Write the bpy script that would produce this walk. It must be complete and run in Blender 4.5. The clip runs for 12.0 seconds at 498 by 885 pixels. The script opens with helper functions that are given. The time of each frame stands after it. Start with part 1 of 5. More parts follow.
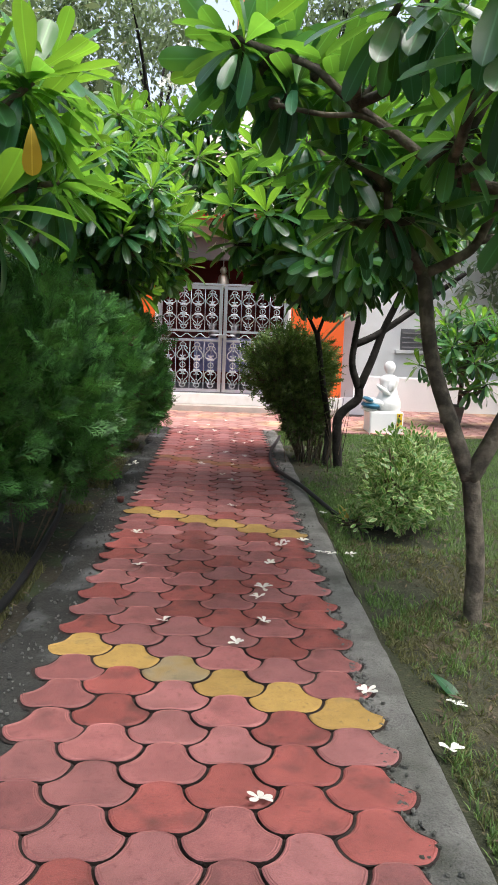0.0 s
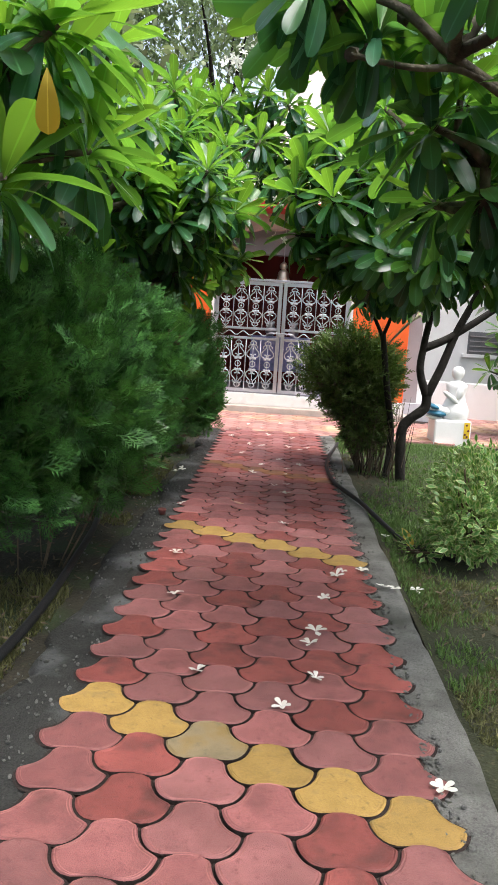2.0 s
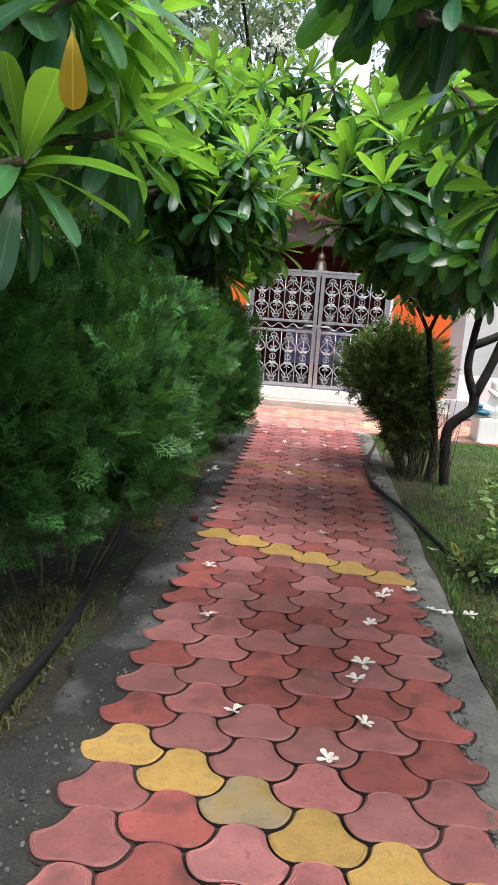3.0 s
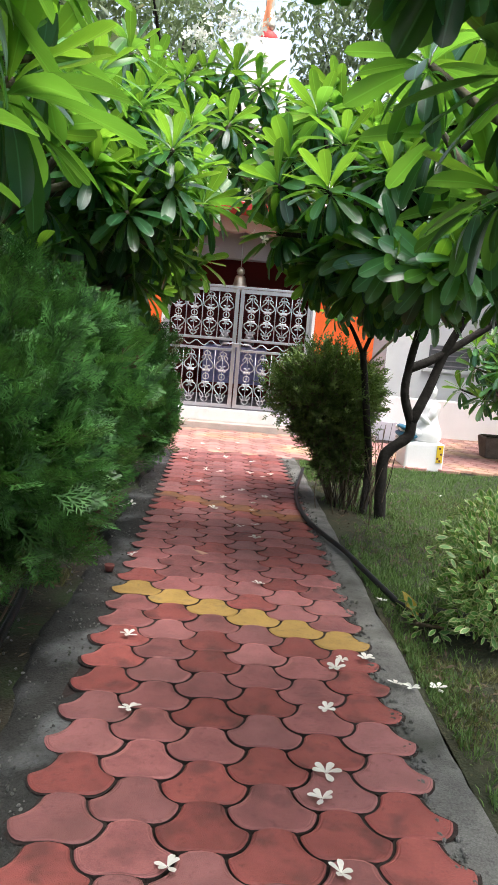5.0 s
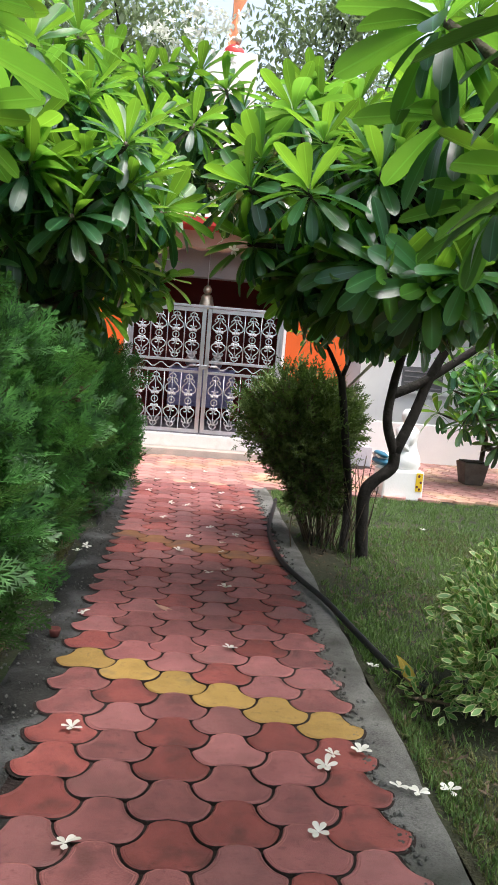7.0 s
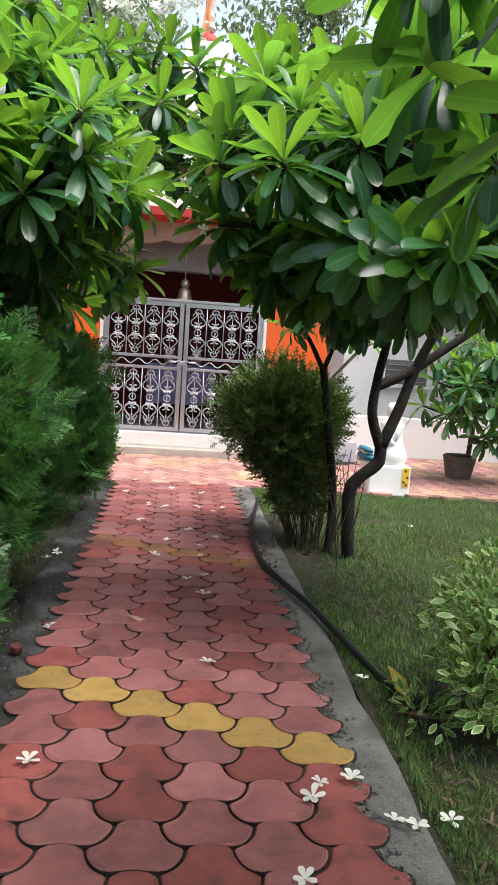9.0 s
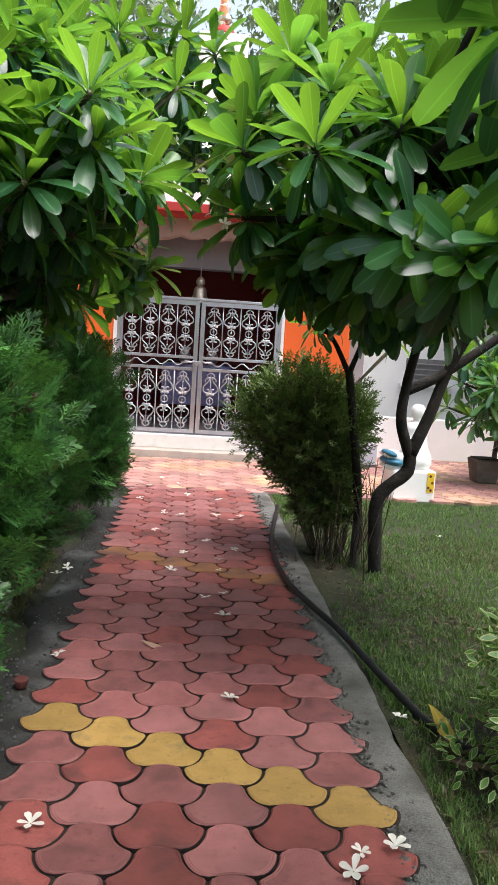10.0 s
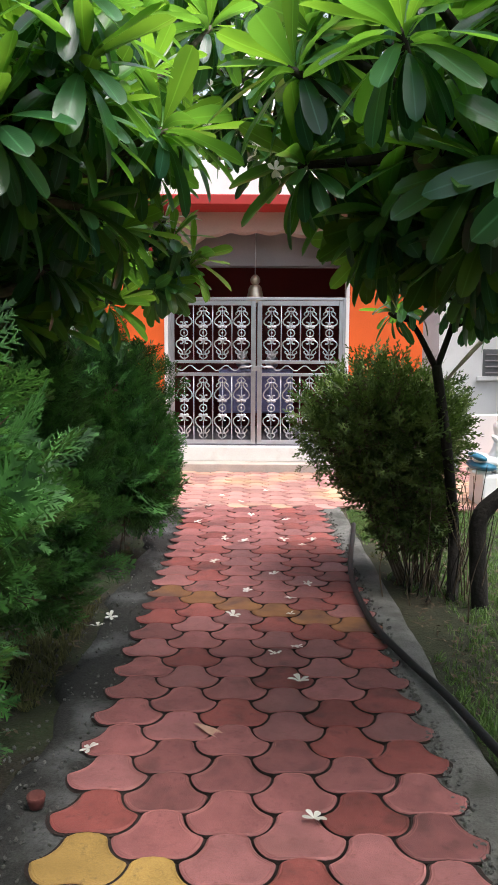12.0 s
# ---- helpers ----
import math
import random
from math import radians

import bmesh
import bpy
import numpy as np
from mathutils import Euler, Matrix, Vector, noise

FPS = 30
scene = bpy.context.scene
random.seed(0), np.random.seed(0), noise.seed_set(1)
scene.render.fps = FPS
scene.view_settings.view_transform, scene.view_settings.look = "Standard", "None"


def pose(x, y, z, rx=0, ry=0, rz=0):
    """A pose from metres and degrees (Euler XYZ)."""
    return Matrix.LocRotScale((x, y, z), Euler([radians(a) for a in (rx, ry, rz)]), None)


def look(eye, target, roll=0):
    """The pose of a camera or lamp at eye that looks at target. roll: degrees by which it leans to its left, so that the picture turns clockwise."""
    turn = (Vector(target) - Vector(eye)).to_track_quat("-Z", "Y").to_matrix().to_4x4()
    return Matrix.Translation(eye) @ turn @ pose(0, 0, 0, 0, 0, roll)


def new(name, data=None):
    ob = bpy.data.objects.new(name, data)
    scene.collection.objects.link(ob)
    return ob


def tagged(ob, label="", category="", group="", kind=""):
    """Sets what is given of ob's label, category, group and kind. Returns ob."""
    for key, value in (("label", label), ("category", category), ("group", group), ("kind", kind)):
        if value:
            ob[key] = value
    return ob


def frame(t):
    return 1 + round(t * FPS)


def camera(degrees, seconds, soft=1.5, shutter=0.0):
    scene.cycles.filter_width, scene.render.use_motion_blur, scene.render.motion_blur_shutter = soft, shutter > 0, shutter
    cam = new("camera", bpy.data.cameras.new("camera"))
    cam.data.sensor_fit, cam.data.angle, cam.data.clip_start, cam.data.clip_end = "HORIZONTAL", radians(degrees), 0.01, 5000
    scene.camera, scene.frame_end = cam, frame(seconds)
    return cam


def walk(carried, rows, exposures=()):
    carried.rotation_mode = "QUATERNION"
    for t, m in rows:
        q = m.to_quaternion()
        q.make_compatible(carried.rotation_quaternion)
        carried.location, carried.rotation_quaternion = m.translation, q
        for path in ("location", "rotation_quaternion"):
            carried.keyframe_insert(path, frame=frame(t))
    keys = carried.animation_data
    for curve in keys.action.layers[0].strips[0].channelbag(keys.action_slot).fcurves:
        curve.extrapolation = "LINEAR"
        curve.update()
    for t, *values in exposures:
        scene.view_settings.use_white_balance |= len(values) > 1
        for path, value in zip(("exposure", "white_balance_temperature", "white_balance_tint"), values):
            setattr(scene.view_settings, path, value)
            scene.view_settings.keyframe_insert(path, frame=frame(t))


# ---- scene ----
# camera and walk
cam = camera(37.0, 12.0)
PATH = [
    (0, (0.062, -0.528, 1.334), (0.133, 1.45, 1.043), 2.2),
    (0.5, (0.063, -0.365, 1.333), (0.128, 1.612, 1.037), 3.7),
    (1, (0.031, -0.202, 1.356), (0.105, 1.777, 1.073), 2.9),
    (1.5, (0.038, -0.102, 1.349), (0.103, 1.875, 1.058), 2.4),
    (2, (0.068, 0.013, 1.346), (-0.007, 1.988, 1.042), 3.6),
    (2.5, (0.055, 0.167, 1.347), (-0.098, 2.131, 1.005), 3.8),
    (2.7, (0.026, 0.236, 1.373), (-0.13, 2.201, 1.032), 4.0),
    (4.3, (-0.048, 0.691, 1.417), (-0.166, 2.661, 1.092), 5.3),
    (4.5, (-0.072, 0.789, 1.405), (-0.131, 2.765, 1.101), 5.4),
    (5, (-0.133, 0.958, 1.408), (-0.055, 2.936, 1.127), 4.9),
    (5.5, (-0.12, 1.137, 1.402), (-0.039, 3.114, 1.113), 4.5),
    (6, (-0.075, 1.278, 1.405), (-0.004, 3.259, 1.139), 4.7),
    (6.5, (-0.072, 1.404, 1.414), (0.026, 3.384, 1.151), 4.3),
    (7, (-0.121, 1.538, 1.433), (0.038, 3.519, 1.211), 4.8),
    (7.5, (-0.148, 1.602, 1.424), (0.043, 3.581, 1.205), 4.2),
    (9.3, (-0.047, 1.876, 1.394), (0.152, 3.853, 1.166), 3.8),
    (9.5, (-0.052, 1.925, 1.406), (0.123, 3.902, 1.159), 4.0),
    (10, (-0.079, 2.123, 1.433), (0.085, 4.103, 1.198), 3.7),
    (10.5, (-0.056, 2.327, 1.407), (0.092, 4.31, 1.194), 2.2),
    (11, (0.008, 2.546, 1.406), (0.074, 4.533, 1.193), 1.7),
    (11.5, (-0.021, 2.756, 1.409), (-0.027, 4.743, 1.182), 1.6),
    (12, (-0.041, 2.945, 1.405), (-0.051, 4.932, 1.176), 0.3),
]
walk(cam, [(t, look(eye, target, roll)) for t, eye, target, roll in PATH], exposures=[(0.0, 1.6), (2.5, 1.72), (5.0, 1.8), (7.5, 1.69), (10.0, 1.62), (12.0, 1.66)])

# world: overcast daylight
world = bpy.data.worlds.new("overcast_sky")
scene.world = world
world.use_nodes = True
wn, wl = world.node_tree.nodes, world.node_tree.links
sky = wn.new("ShaderNodeTexSky")
sky.sky_type = "NISHITA"
sky.sun_disc = False
sky.sun_elevation, sky.sun_rotation = radians(68), radians(126)
sky.dust_density = 4.0
pale = wn.new("ShaderNodeHueSaturation")
pale.inputs["Saturation"].default_value = 0.62
wl.new(sky.outputs[0], pale.inputs["Color"])
wl.new(pale.outputs[0], wn["Background"].inputs["Color"])
wn["Background"].inputs["Strength"].default_value = 0.125
sun = new("sun", bpy.data.lights.new("sun", "SUN"))
sun.data.energy, sun.data.angle, sun.data.color = 1.5, radians(40), (1.0, 0.98, 0.95)
sun.matrix_world = look((5.55, 0.95, 17.0), (0, 5, 0))

# ---- materials ----
def material(name, base, rough=0.8, spread=0.25, scale=8.0, fine=60.0, bump=0.3, hue=(0, 0, 0), rand=0.0, metal=0.0, spec=0.4, stain=None, stain_at=0.62, stain_scale=1.5, grain=0.35, specks=None):
    """A surface with variation at two scales, relief, and an optional stain colour."""
    mt = bpy.data.materials.new(name)
    mt.use_nodes = True
    n, l = mt.node_tree.nodes, mt.node_tree.links
    bs = n["Principled BSDF"]
    co = n.new("ShaderNodeTexCoord")
    geo = n.new("ShaderNodeNewGeometry")
    a, b = n.new("ShaderNodeTexNoise"), n.new("ShaderNodeTexNoise")
    for tex, sc, det in ((a, scale, 5.0), (b, fine, 3.0)):
        tex.inputs["Scale"].default_value, tex.inputs["Detail"].default_value = sc, det
        l.new(geo.outputs["Position"], tex.inputs["Vector"])
    ramp = n.new("ShaderNodeValToRGB")
    ramp.color_ramp.elements[0].position, ramp.color_ramp.elements[1].position = 0.3, 0.7
    ramp.color_ramp.elements[0].color = (*[max(0, c * (1 - spread) - h) for c, h in zip(base, hue)], 1)
    ramp.color_ramp.elements[1].color = (*[min(1, c * (1 + spread) + h) for c, h in zip(base, hue)], 1)
    mix = n.new("ShaderNodeMath")
    mix.operation = "MULTIPLY_ADD"
    mix.inputs[1].default_value, mix.inputs[2].default_value = grain, 0.0
    l.new(b.outputs["Fac"], mix.inputs[0])
    add = n.new("ShaderNodeMath")
    add.operation = "MULTIPLY_ADD"
    add.inputs[1].default_value = 1 - grain
    l.new(a.outputs["Fac"], add.inputs[0])
    l.new(mix.outputs[0], add.inputs[2])
    l.new(add.outputs[0], ramp.inputs["Fac"])
    colour = ramp.outputs["Color"]
    if stain:
        c = n.new("ShaderNodeTexNoise")
        c.inputs["Scale"].default_value, c.inputs["Detail"].default_value = stain_scale, 6.0
        l.new(geo.outputs["Position"], c.inputs["Vector"])
        sr = n.new("ShaderNodeValToRGB")
        sr.color_ramp.elements[0].position, sr.color_ramp.elements[1].position = stain_at - 0.08, stain_at + 0.08
        l.new(c.outputs["Fac"], sr.inputs["Fac"])
        sm = n.new("ShaderNodeMix")
        sm.data_type = "RGBA"
        sm.inputs["B"].default_value = (*stain, 1)
        l.new(sr.outputs["Color"], sm.inputs["Factor"])
        l.new(colour, sm.inputs["A"])
        colour = sm.outputs["Result"]
    if specks:
        k = n.new("ShaderNodeTexNoise")
        k.inputs["Scale"].default_value, k.inputs["Detail"].default_value, k.inputs["Roughness"].default_value = 38.0, 8.0, 0.75
        l.new(geo.outputs["Position"], k.inputs["Vector"])
        kr = n.new("ShaderNodeValToRGB")
        kr.color_ramp.elements[0].position, kr.color_ramp.elements[1].position = 0.55, 0.68
        l.new(k.outputs["Fac"], kr.inputs["Fac"])
        km = n.new("ShaderNodeMix")
        km.data_type = "RGBA"
        km.inputs["B"].default_value = (*specks, 1)
        l.new(kr.outputs["Color"], km.inputs["Factor"])
        l.new(colour, km.inputs["A"])
        colour = km.outputs["Result"]
    if rand:
        info = n.new("ShaderNodeObjectInfo")
        tot = n.new("ShaderNodeMath")
        tot.operation = "ADD"
        l.new(info.outputs["Random"], tot.inputs[0])
        l.new(geo.outputs["Random Per Island"], tot.inputs[1])
        fr = n.new("ShaderNodeMath")
        fr.operation = "FRACT"
        l.new(tot.outputs[0], fr.inputs[0])
        mr = n.new("ShaderNodeMapRange")
        mr.inputs["To Min"].default_value, mr.inputs["To Max"].default_value = 1 - rand, 1 + rand
        l.new(fr.outputs[0], mr.inputs["Value"])
        hs = n.new("ShaderNodeHueSaturation")
        l.new(mr.outputs[0], hs.inputs["Value"])
        l.new(colour, hs.inputs["Color"])
        colour = hs.outputs["Color"]
    l.new(colour, bs.inputs["Base Color"])
    bp = n.new("ShaderNodeBump")
    bp.inputs["Strength"].default_value, bp.inputs["Distance"].default_value = bump, 0.01
    l.new(b.outputs["Fac"], bp.inputs["Height"])
    l.new(bp.outputs[0], bs.inputs["Normal"])
    bs.inputs["Roughness"].default_value, bs.inputs["Metallic"].default_value = rough, metal
    bs.inputs["Specular IOR Level"].default_value = spec
    return mt


def leaf_material(name, dark, light, through_colour, rough=0.4, glow=0.35, veins=True, spec=0.5, clump=0.0):
    """Thin leaf: coat of reflection, light shining through, each leaf of its own tone, midrib and side veins."""
    mt = bpy.data.materials.new(name)
    mt.use_nodes = True
    n, l = mt.node_tree.nodes, mt.node_tree.links
    bs, out = n["Principled BSDF"], n["Material Output"]
    info, geo = n.new("ShaderNodeObjectInfo"), n.new("ShaderNodeNewGeometry")
    tot, fr = n.new("ShaderNodeMath"), n.new("ShaderNodeMath")
    tot.operation, fr.operation = "ADD", "FRACT"
    l.new(info.outputs["Random"], tot.inputs[0])
    l.new(geo.outputs["Random Per Island"], tot.inputs[1])
    l.new(tot.outputs[0], fr.inputs[0])
    tone = fr.outputs[0]
    # position noise gathers the tone into dark and light clumps
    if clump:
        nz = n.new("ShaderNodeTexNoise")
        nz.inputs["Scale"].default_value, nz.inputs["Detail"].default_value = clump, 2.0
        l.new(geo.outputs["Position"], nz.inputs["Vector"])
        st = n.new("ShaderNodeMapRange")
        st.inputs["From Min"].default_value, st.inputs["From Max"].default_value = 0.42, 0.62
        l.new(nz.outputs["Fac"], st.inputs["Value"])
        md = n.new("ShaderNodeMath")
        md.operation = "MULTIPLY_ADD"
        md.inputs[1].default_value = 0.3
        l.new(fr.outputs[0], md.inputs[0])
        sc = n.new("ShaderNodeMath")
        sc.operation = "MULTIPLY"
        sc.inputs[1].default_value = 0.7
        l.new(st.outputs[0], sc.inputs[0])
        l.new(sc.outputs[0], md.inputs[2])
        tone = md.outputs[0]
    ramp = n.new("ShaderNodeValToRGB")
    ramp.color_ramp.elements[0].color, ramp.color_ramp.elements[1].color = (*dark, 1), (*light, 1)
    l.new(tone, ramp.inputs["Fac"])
    colour = ramp.outputs["Color"]
    tr = n.new("ShaderNodeBsdfTranslucent")
    tint = n.new("ShaderNodeHueSaturation")
    tint.inputs["Color"].default_value = (*through_colour, 1)
    mr = n.new("ShaderNodeMapRange")
    mr.inputs["To Min"].default_value, mr.inputs["To Max"].default_value = 0.6, 1.25
    l.new(fr.outputs[0], mr.inputs["Value"])
    l.new(mr.outputs[0], tint.inputs["Value"])
    l.new(tint.outputs[0], tr.inputs["Color"])
    if veins:
        uv, sep = n.new("ShaderNodeUVMap"), n.new("ShaderNodeSeparateXYZ")
        l.new(uv.outputs[0], sep.inputs[0])
        rib = n.new("ShaderNodeMath")
        rib.operation = "ABSOLUTE"
        l.new(sep.outputs["X"], rib.inputs[0])
        line = n.new("ShaderNodeMapRange")
        line.inputs["From Min"].default_value, line.inputs["From Max"].default_value = 0.03, 0.10
        line.inputs["To Min"].default_value, line.inputs["To Max"].default_value = 0.55, 0.0
        l.new(rib.outputs[0], line.inputs["Value"])
        mx = n.new("ShaderNodeMix")
        mx.data_type = "RGBA"
        mx.inputs["B"].default_value = (*[min(1, c * 2.2 + 0.04) for c in light], 1)
        l.new(line.outputs[0], mx.inputs["Factor"])
        l.new(colour, mx.inputs["A"])
        colour = mx.outputs["Result"]
        side = n.new("ShaderNodeMath")
        side.operation = "MULTIPLY_ADD"
        side.inputs[1].default_value = -0.35
        l.new(rib.outputs[0], side.inputs[0])
        l.new(sep.outputs["Y"], side.inputs[2])
        wav = n.new("ShaderNodeMath")
        wav.operation = "MULTIPLY"
        wav.inputs[1].default_value = 95.0
        l.new(side.outputs[0], wav.inputs[0])
        sn = n.new("ShaderNodeMath")
        sn.operation = "SINE"
        l.new(wav.outputs[0], sn.inputs[0])
        bp = n.new("ShaderNodeBump")
        bp.inputs["Strength"].default_value, bp.inputs["Distance"].default_value = 0.05, 0.001
        l.new(sn.outputs[0], bp.inputs["Height"])
        l.new(bp.outputs[0], bs.inputs["Normal"])
    l.new(colour, bs.inputs["Base Color"])
    bs.inputs["Roughness"].default_value, bs.inputs["Specular IOR Level"].default_value = rough, spec
    ms = n.new("ShaderNodeMixShader")
    ms.inputs["Fac"].default_value = glow
    l.new(bs.outputs[0], ms.inputs[1])
    l.new(tr.outputs[0], ms.inputs[2])
    l.new(ms.outputs[0], out.inputs["Surface"])
    return mt


RED_TILE = material("red_paver", (0.25, 0.088, 0.086), 0.55, 0.38, 9, 300, 0.35, grain=0.5, specks=(0.15, 0.05, 0.047), rand=0.26, stain=(0.15, 0.056, 0.052), stain_at=0.62, stain_scale=7.0, spec=0.4)
RED_RIM = material("worn_paver_rim", (0.32, 0.122, 0.114), 0.55, 0.4, 14, 300, 0.3, grain=0.5, specks=(0.22, 0.075, 0.07), rand=0.26, stain=(0.17, 0.064, 0.06), stain_at=0.56, stain_scale=5)
WORN_TILE = material("worn_paver", (0.275, 0.106, 0.104), 0.5, 0.34, 9, 300, 0.35, grain=0.5, specks=(0.17, 0.06, 0.055), rand=0.22, stain=(0.2, 0.08, 0.076), stain_at=0.6, stain_scale=3.5, spec=0.45)
DEEP_TILE = material("deep_red_paver", (0.25, 0.066, 0.058), 0.55, 0.36, 9, 300, 0.35, grain=0.5, specks=(0.14, 0.04, 0.035), rand=0.24, stain=(0.13, 0.042, 0.038), stain_at=0.6, stain_scale=7.0, spec=0.4)
FADED_TILE = material("faded_paver", (0.27, 0.12, 0.05), 0.75, 0.3, 9, 140, 0.4, rand=0.25, stain=(0.15, 0.07, 0.05), stain_at=0.56, stain_scale=4)
YELLOW_TILE = material("yellow_paver", (0.34, 0.21, 0.06), 0.7, 0.32, 9, 260, 0.3, grain=0.5, specks=(0.2, 0.13, 0.045), rand=0.15, stain=(0.2, 0.14, 0.06), stain_at=0.66, stain_scale=9)
DULL_TILE = material("greyed_yellow_paver", (0.25, 0.19, 0.11), 0.7, 0.35, 9, 260, 0.3, grain=0.5, specks=(0.16, 0.13, 0.08), stain=(0.24, 0.16, 0.06), stain_at=0.56, stain_scale=9)
PINK_TILE = material("plaza_paver", (0.40, 0.205, 0.185), 0.6, 0.3, 2.2, 60, 0.25, rand=0.25, stain=(0.5, 0.33, 0.2), stain_at=0.56, stain_scale=1.1)
JOINT = material("joint_dirt", (0.024, 0.015, 0.013), 0.95, 0.4, 20, 150, 0.6)
CONCRETE = material("old_concrete", (0.135, 0.133, 0.126), 0.9, 0.55, 6, 160, 0.9, grain=0.5, specks=(0.05, 0.05, 0.046), stain=(0.06, 0.062, 0.052), stain_at=0.55, stain_scale=2.5)
# much darker than the right kerb's concrete, with paler patches
DARK_CONCRETE = material("dark_patchy_concrete", (0.025, 0.025, 0.023), 0.85, 0.7, 9, 120, 1.0, grain=0.5, specks=(0.012, 0.012, 0.011), stain=(0.125, 0.13, 0.132), stain_at=0.6, stain_scale=2.4)
SOIL = material("garden_soil", (0.03, 0.027, 0.019), 1.0, 0.6, 5, 90, 1.0, grain=0.5, specks=(0.07, 0.055, 0.035), stain=(0.03, 0.05, 0.018), stain_at=0.55, stain_scale=2.0)
LAWN = material("lawn_soil", (0.028, 0.032, 0.016), 1.0, 0.6, 3, 90, 1.0, grain=0.5, specks=(0.085, 0.07, 0.04), stain=(0.06, 0.05, 0.03), stain_at=0.6, stain_scale=1.2)
BARK = material("grey_bark", (0.13, 0.11, 0.085), 0.9, 0.45, 16, 45, 0.8, stain=(0.05, 0.042, 0.033), stain_at=0.5, stain_scale=11)
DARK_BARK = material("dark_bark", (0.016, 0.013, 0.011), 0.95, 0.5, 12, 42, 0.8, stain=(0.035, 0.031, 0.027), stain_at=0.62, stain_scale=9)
PALE_BARK = material("pale_dead_bark", (0.42, 0.38, 0.3), 0.85, 0.25, 25, 120, 0.5)
PLUME = leaf_material("plumeria_leaf", (0.015, 0.062, 0.026), (0.04, 0.145, 0.054), (0.3, 0.68, 0.06), 0.3, 0.27, spec=0.75)
PLUME_YOUNG = leaf_material("young_plumeria_leaf", (0.025, 0.095, 0.018), (0.06, 0.18, 0.03), (0.36, 0.7, 0.05), 0.36, 0.31, spec=0.5)
PLUME_DARK = leaf_material("old_plumeria_leaf", (0.011, 0.05, 0.03), (0.029, 0.108, 0.06), (0.18, 0.5, 0.08), 0.32, 0.2, spec=0.5)
PLUME_OLD = leaf_material("yellowed_leaf", (0.40, 0.29, 0.03), (0.46, 0.34, 0.04), (0.55, 0.35, 0.02), 0.45, 0.3)
# near-black clump tone paints the shaded gaps between thuja sprays
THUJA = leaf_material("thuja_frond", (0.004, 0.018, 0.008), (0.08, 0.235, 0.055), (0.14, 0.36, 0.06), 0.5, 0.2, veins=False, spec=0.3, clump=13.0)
CYPRESS = leaf_material("cypress_frond", (0.035, 0.06, 0.022), (0.18, 0.25, 0.075), (0.13, 0.25, 0.03), 0.65, 0.2, veins=False, spec=0.2, clump=9.0)
DRY_TWIG = material("dry_twig", (0.10, 0.075, 0.05), 0.95, 0.3, 30, 100, 0.4)
VAR_GREEN = leaf_material("variegated_middle", (0.04, 0.13, 0.025), (0.09, 0.24, 0.045), (0.2, 0.42, 0.05), 0.45, 0.25, veins=False)
VAR_CREAM = leaf_material("variegated_margin", (0.26, 0.33, 0.13), (0.42, 0.48, 0.21), (0.5, 0.55, 0.2), 0.5, 0.25, veins=False)
# distant leaves greyed and lightened: the haze is in their colour
HAZED_LEAF = leaf_material("hazed_far_foliage", (0.11, 0.145, 0.085), (0.2, 0.26, 0.15), (0.25, 0.34, 0.14), 0.6, 0.3, veins=False)
GRASS = leaf_material("grass_blade", (0.05, 0.11, 0.03), (0.14, 0.23, 0.065), (0.18, 0.32, 0.05), 0.6, 0.25, veins=False)
DRY_GRASS = leaf_material("dry_grass_blade", (0.06, 0.065, 0.022), (0.15, 0.15, 0.055), (0.16, 0.16, 0.05), 0.7, 0.2, veins=False)
DRY_LEAF = material("dry_leaf", (0.085, 0.062, 0.04), 0.9, 0.4, 30, 100, 0.4, rand=0.45)
PETAL = leaf_material("white_petal", (0.78, 0.77, 0.7), (0.85, 0.84, 0.8), (0.8, 0.8, 0.7), 0.5, 0.3, veins=False)
PETAL_EYE = material("petal_yellow_eye", (0.75, 0.55, 0.1), 0.6, 0.1)
STEEL = material("stainless_steel", (0.58, 0.57, 0.60), 0.4, 0.12, 6, 90, 0.05, metal=1.0)
WHITE = material("white_paint", (0.84, 0.83, 0.82), 0.6, 0.05, 3, 60, 0.15, stain=(0.7, 0.68, 0.66), stain_at=0.68)
MARBLE = material("white_marble_step", (0.72, 0.70, 0.68), 0.4, 0.1, 4, 60, 0.05, stain=(0.55, 0.5, 0.46), stain_at=0.64, stain_scale=3)
ORANGE = material("orange_paint", (0.80, 0.13, 0.02), 0.55, 0.07, 3, 60, 0.15, stain=(0.72, 0.10, 0.02), stain_at=0.62)
RED_PAINT = material("red_paint", (0.42, 0.03, 0.025), 0.6, 0.1, 4, 60, 0.15)
MAROON = material("maroon_paint", (0.16, 0.012, 0.012), 0.55, 0.12, 3, 50, 0.1)
BEIGE = material("beige_plaster", (0.5, 0.38, 0.33), 0.8, 0.08, 3, 60, 0.2)
GREYLILAC = material("grey_plaster", (0.34, 0.31, 0.32), 0.8, 0.1, 3, 60, 0.2)
FLOOR_IN = material("hall_floor", (0.55, 0.53, 0.58), 0.25, 0.1, 3, 40, 0.05)
STEP_STONE = material("pale_step_stone", (0.45, 0.38, 0.34), 0.7, 0.2, 5, 80, 0.3)
BRASS = material("dull_brass", (0.55, 0.48, 0.38), 0.4, 0.2, 15, 80, 0.2, metal=0.8)
FLAG = material("orange_cloth", (0.75, 0.30, 0.15), 0.85, 0.15, 8, 90, 0.3)
BLUE = material("blue_paint", (0.02, 0.13, 0.21), 0.5, 0.12, 5, 60, 0.1)
YELLOW = material("yellow_paint", (0.75, 0.50, 0.03), 0.5, 0.1, 6, 60, 0.1)
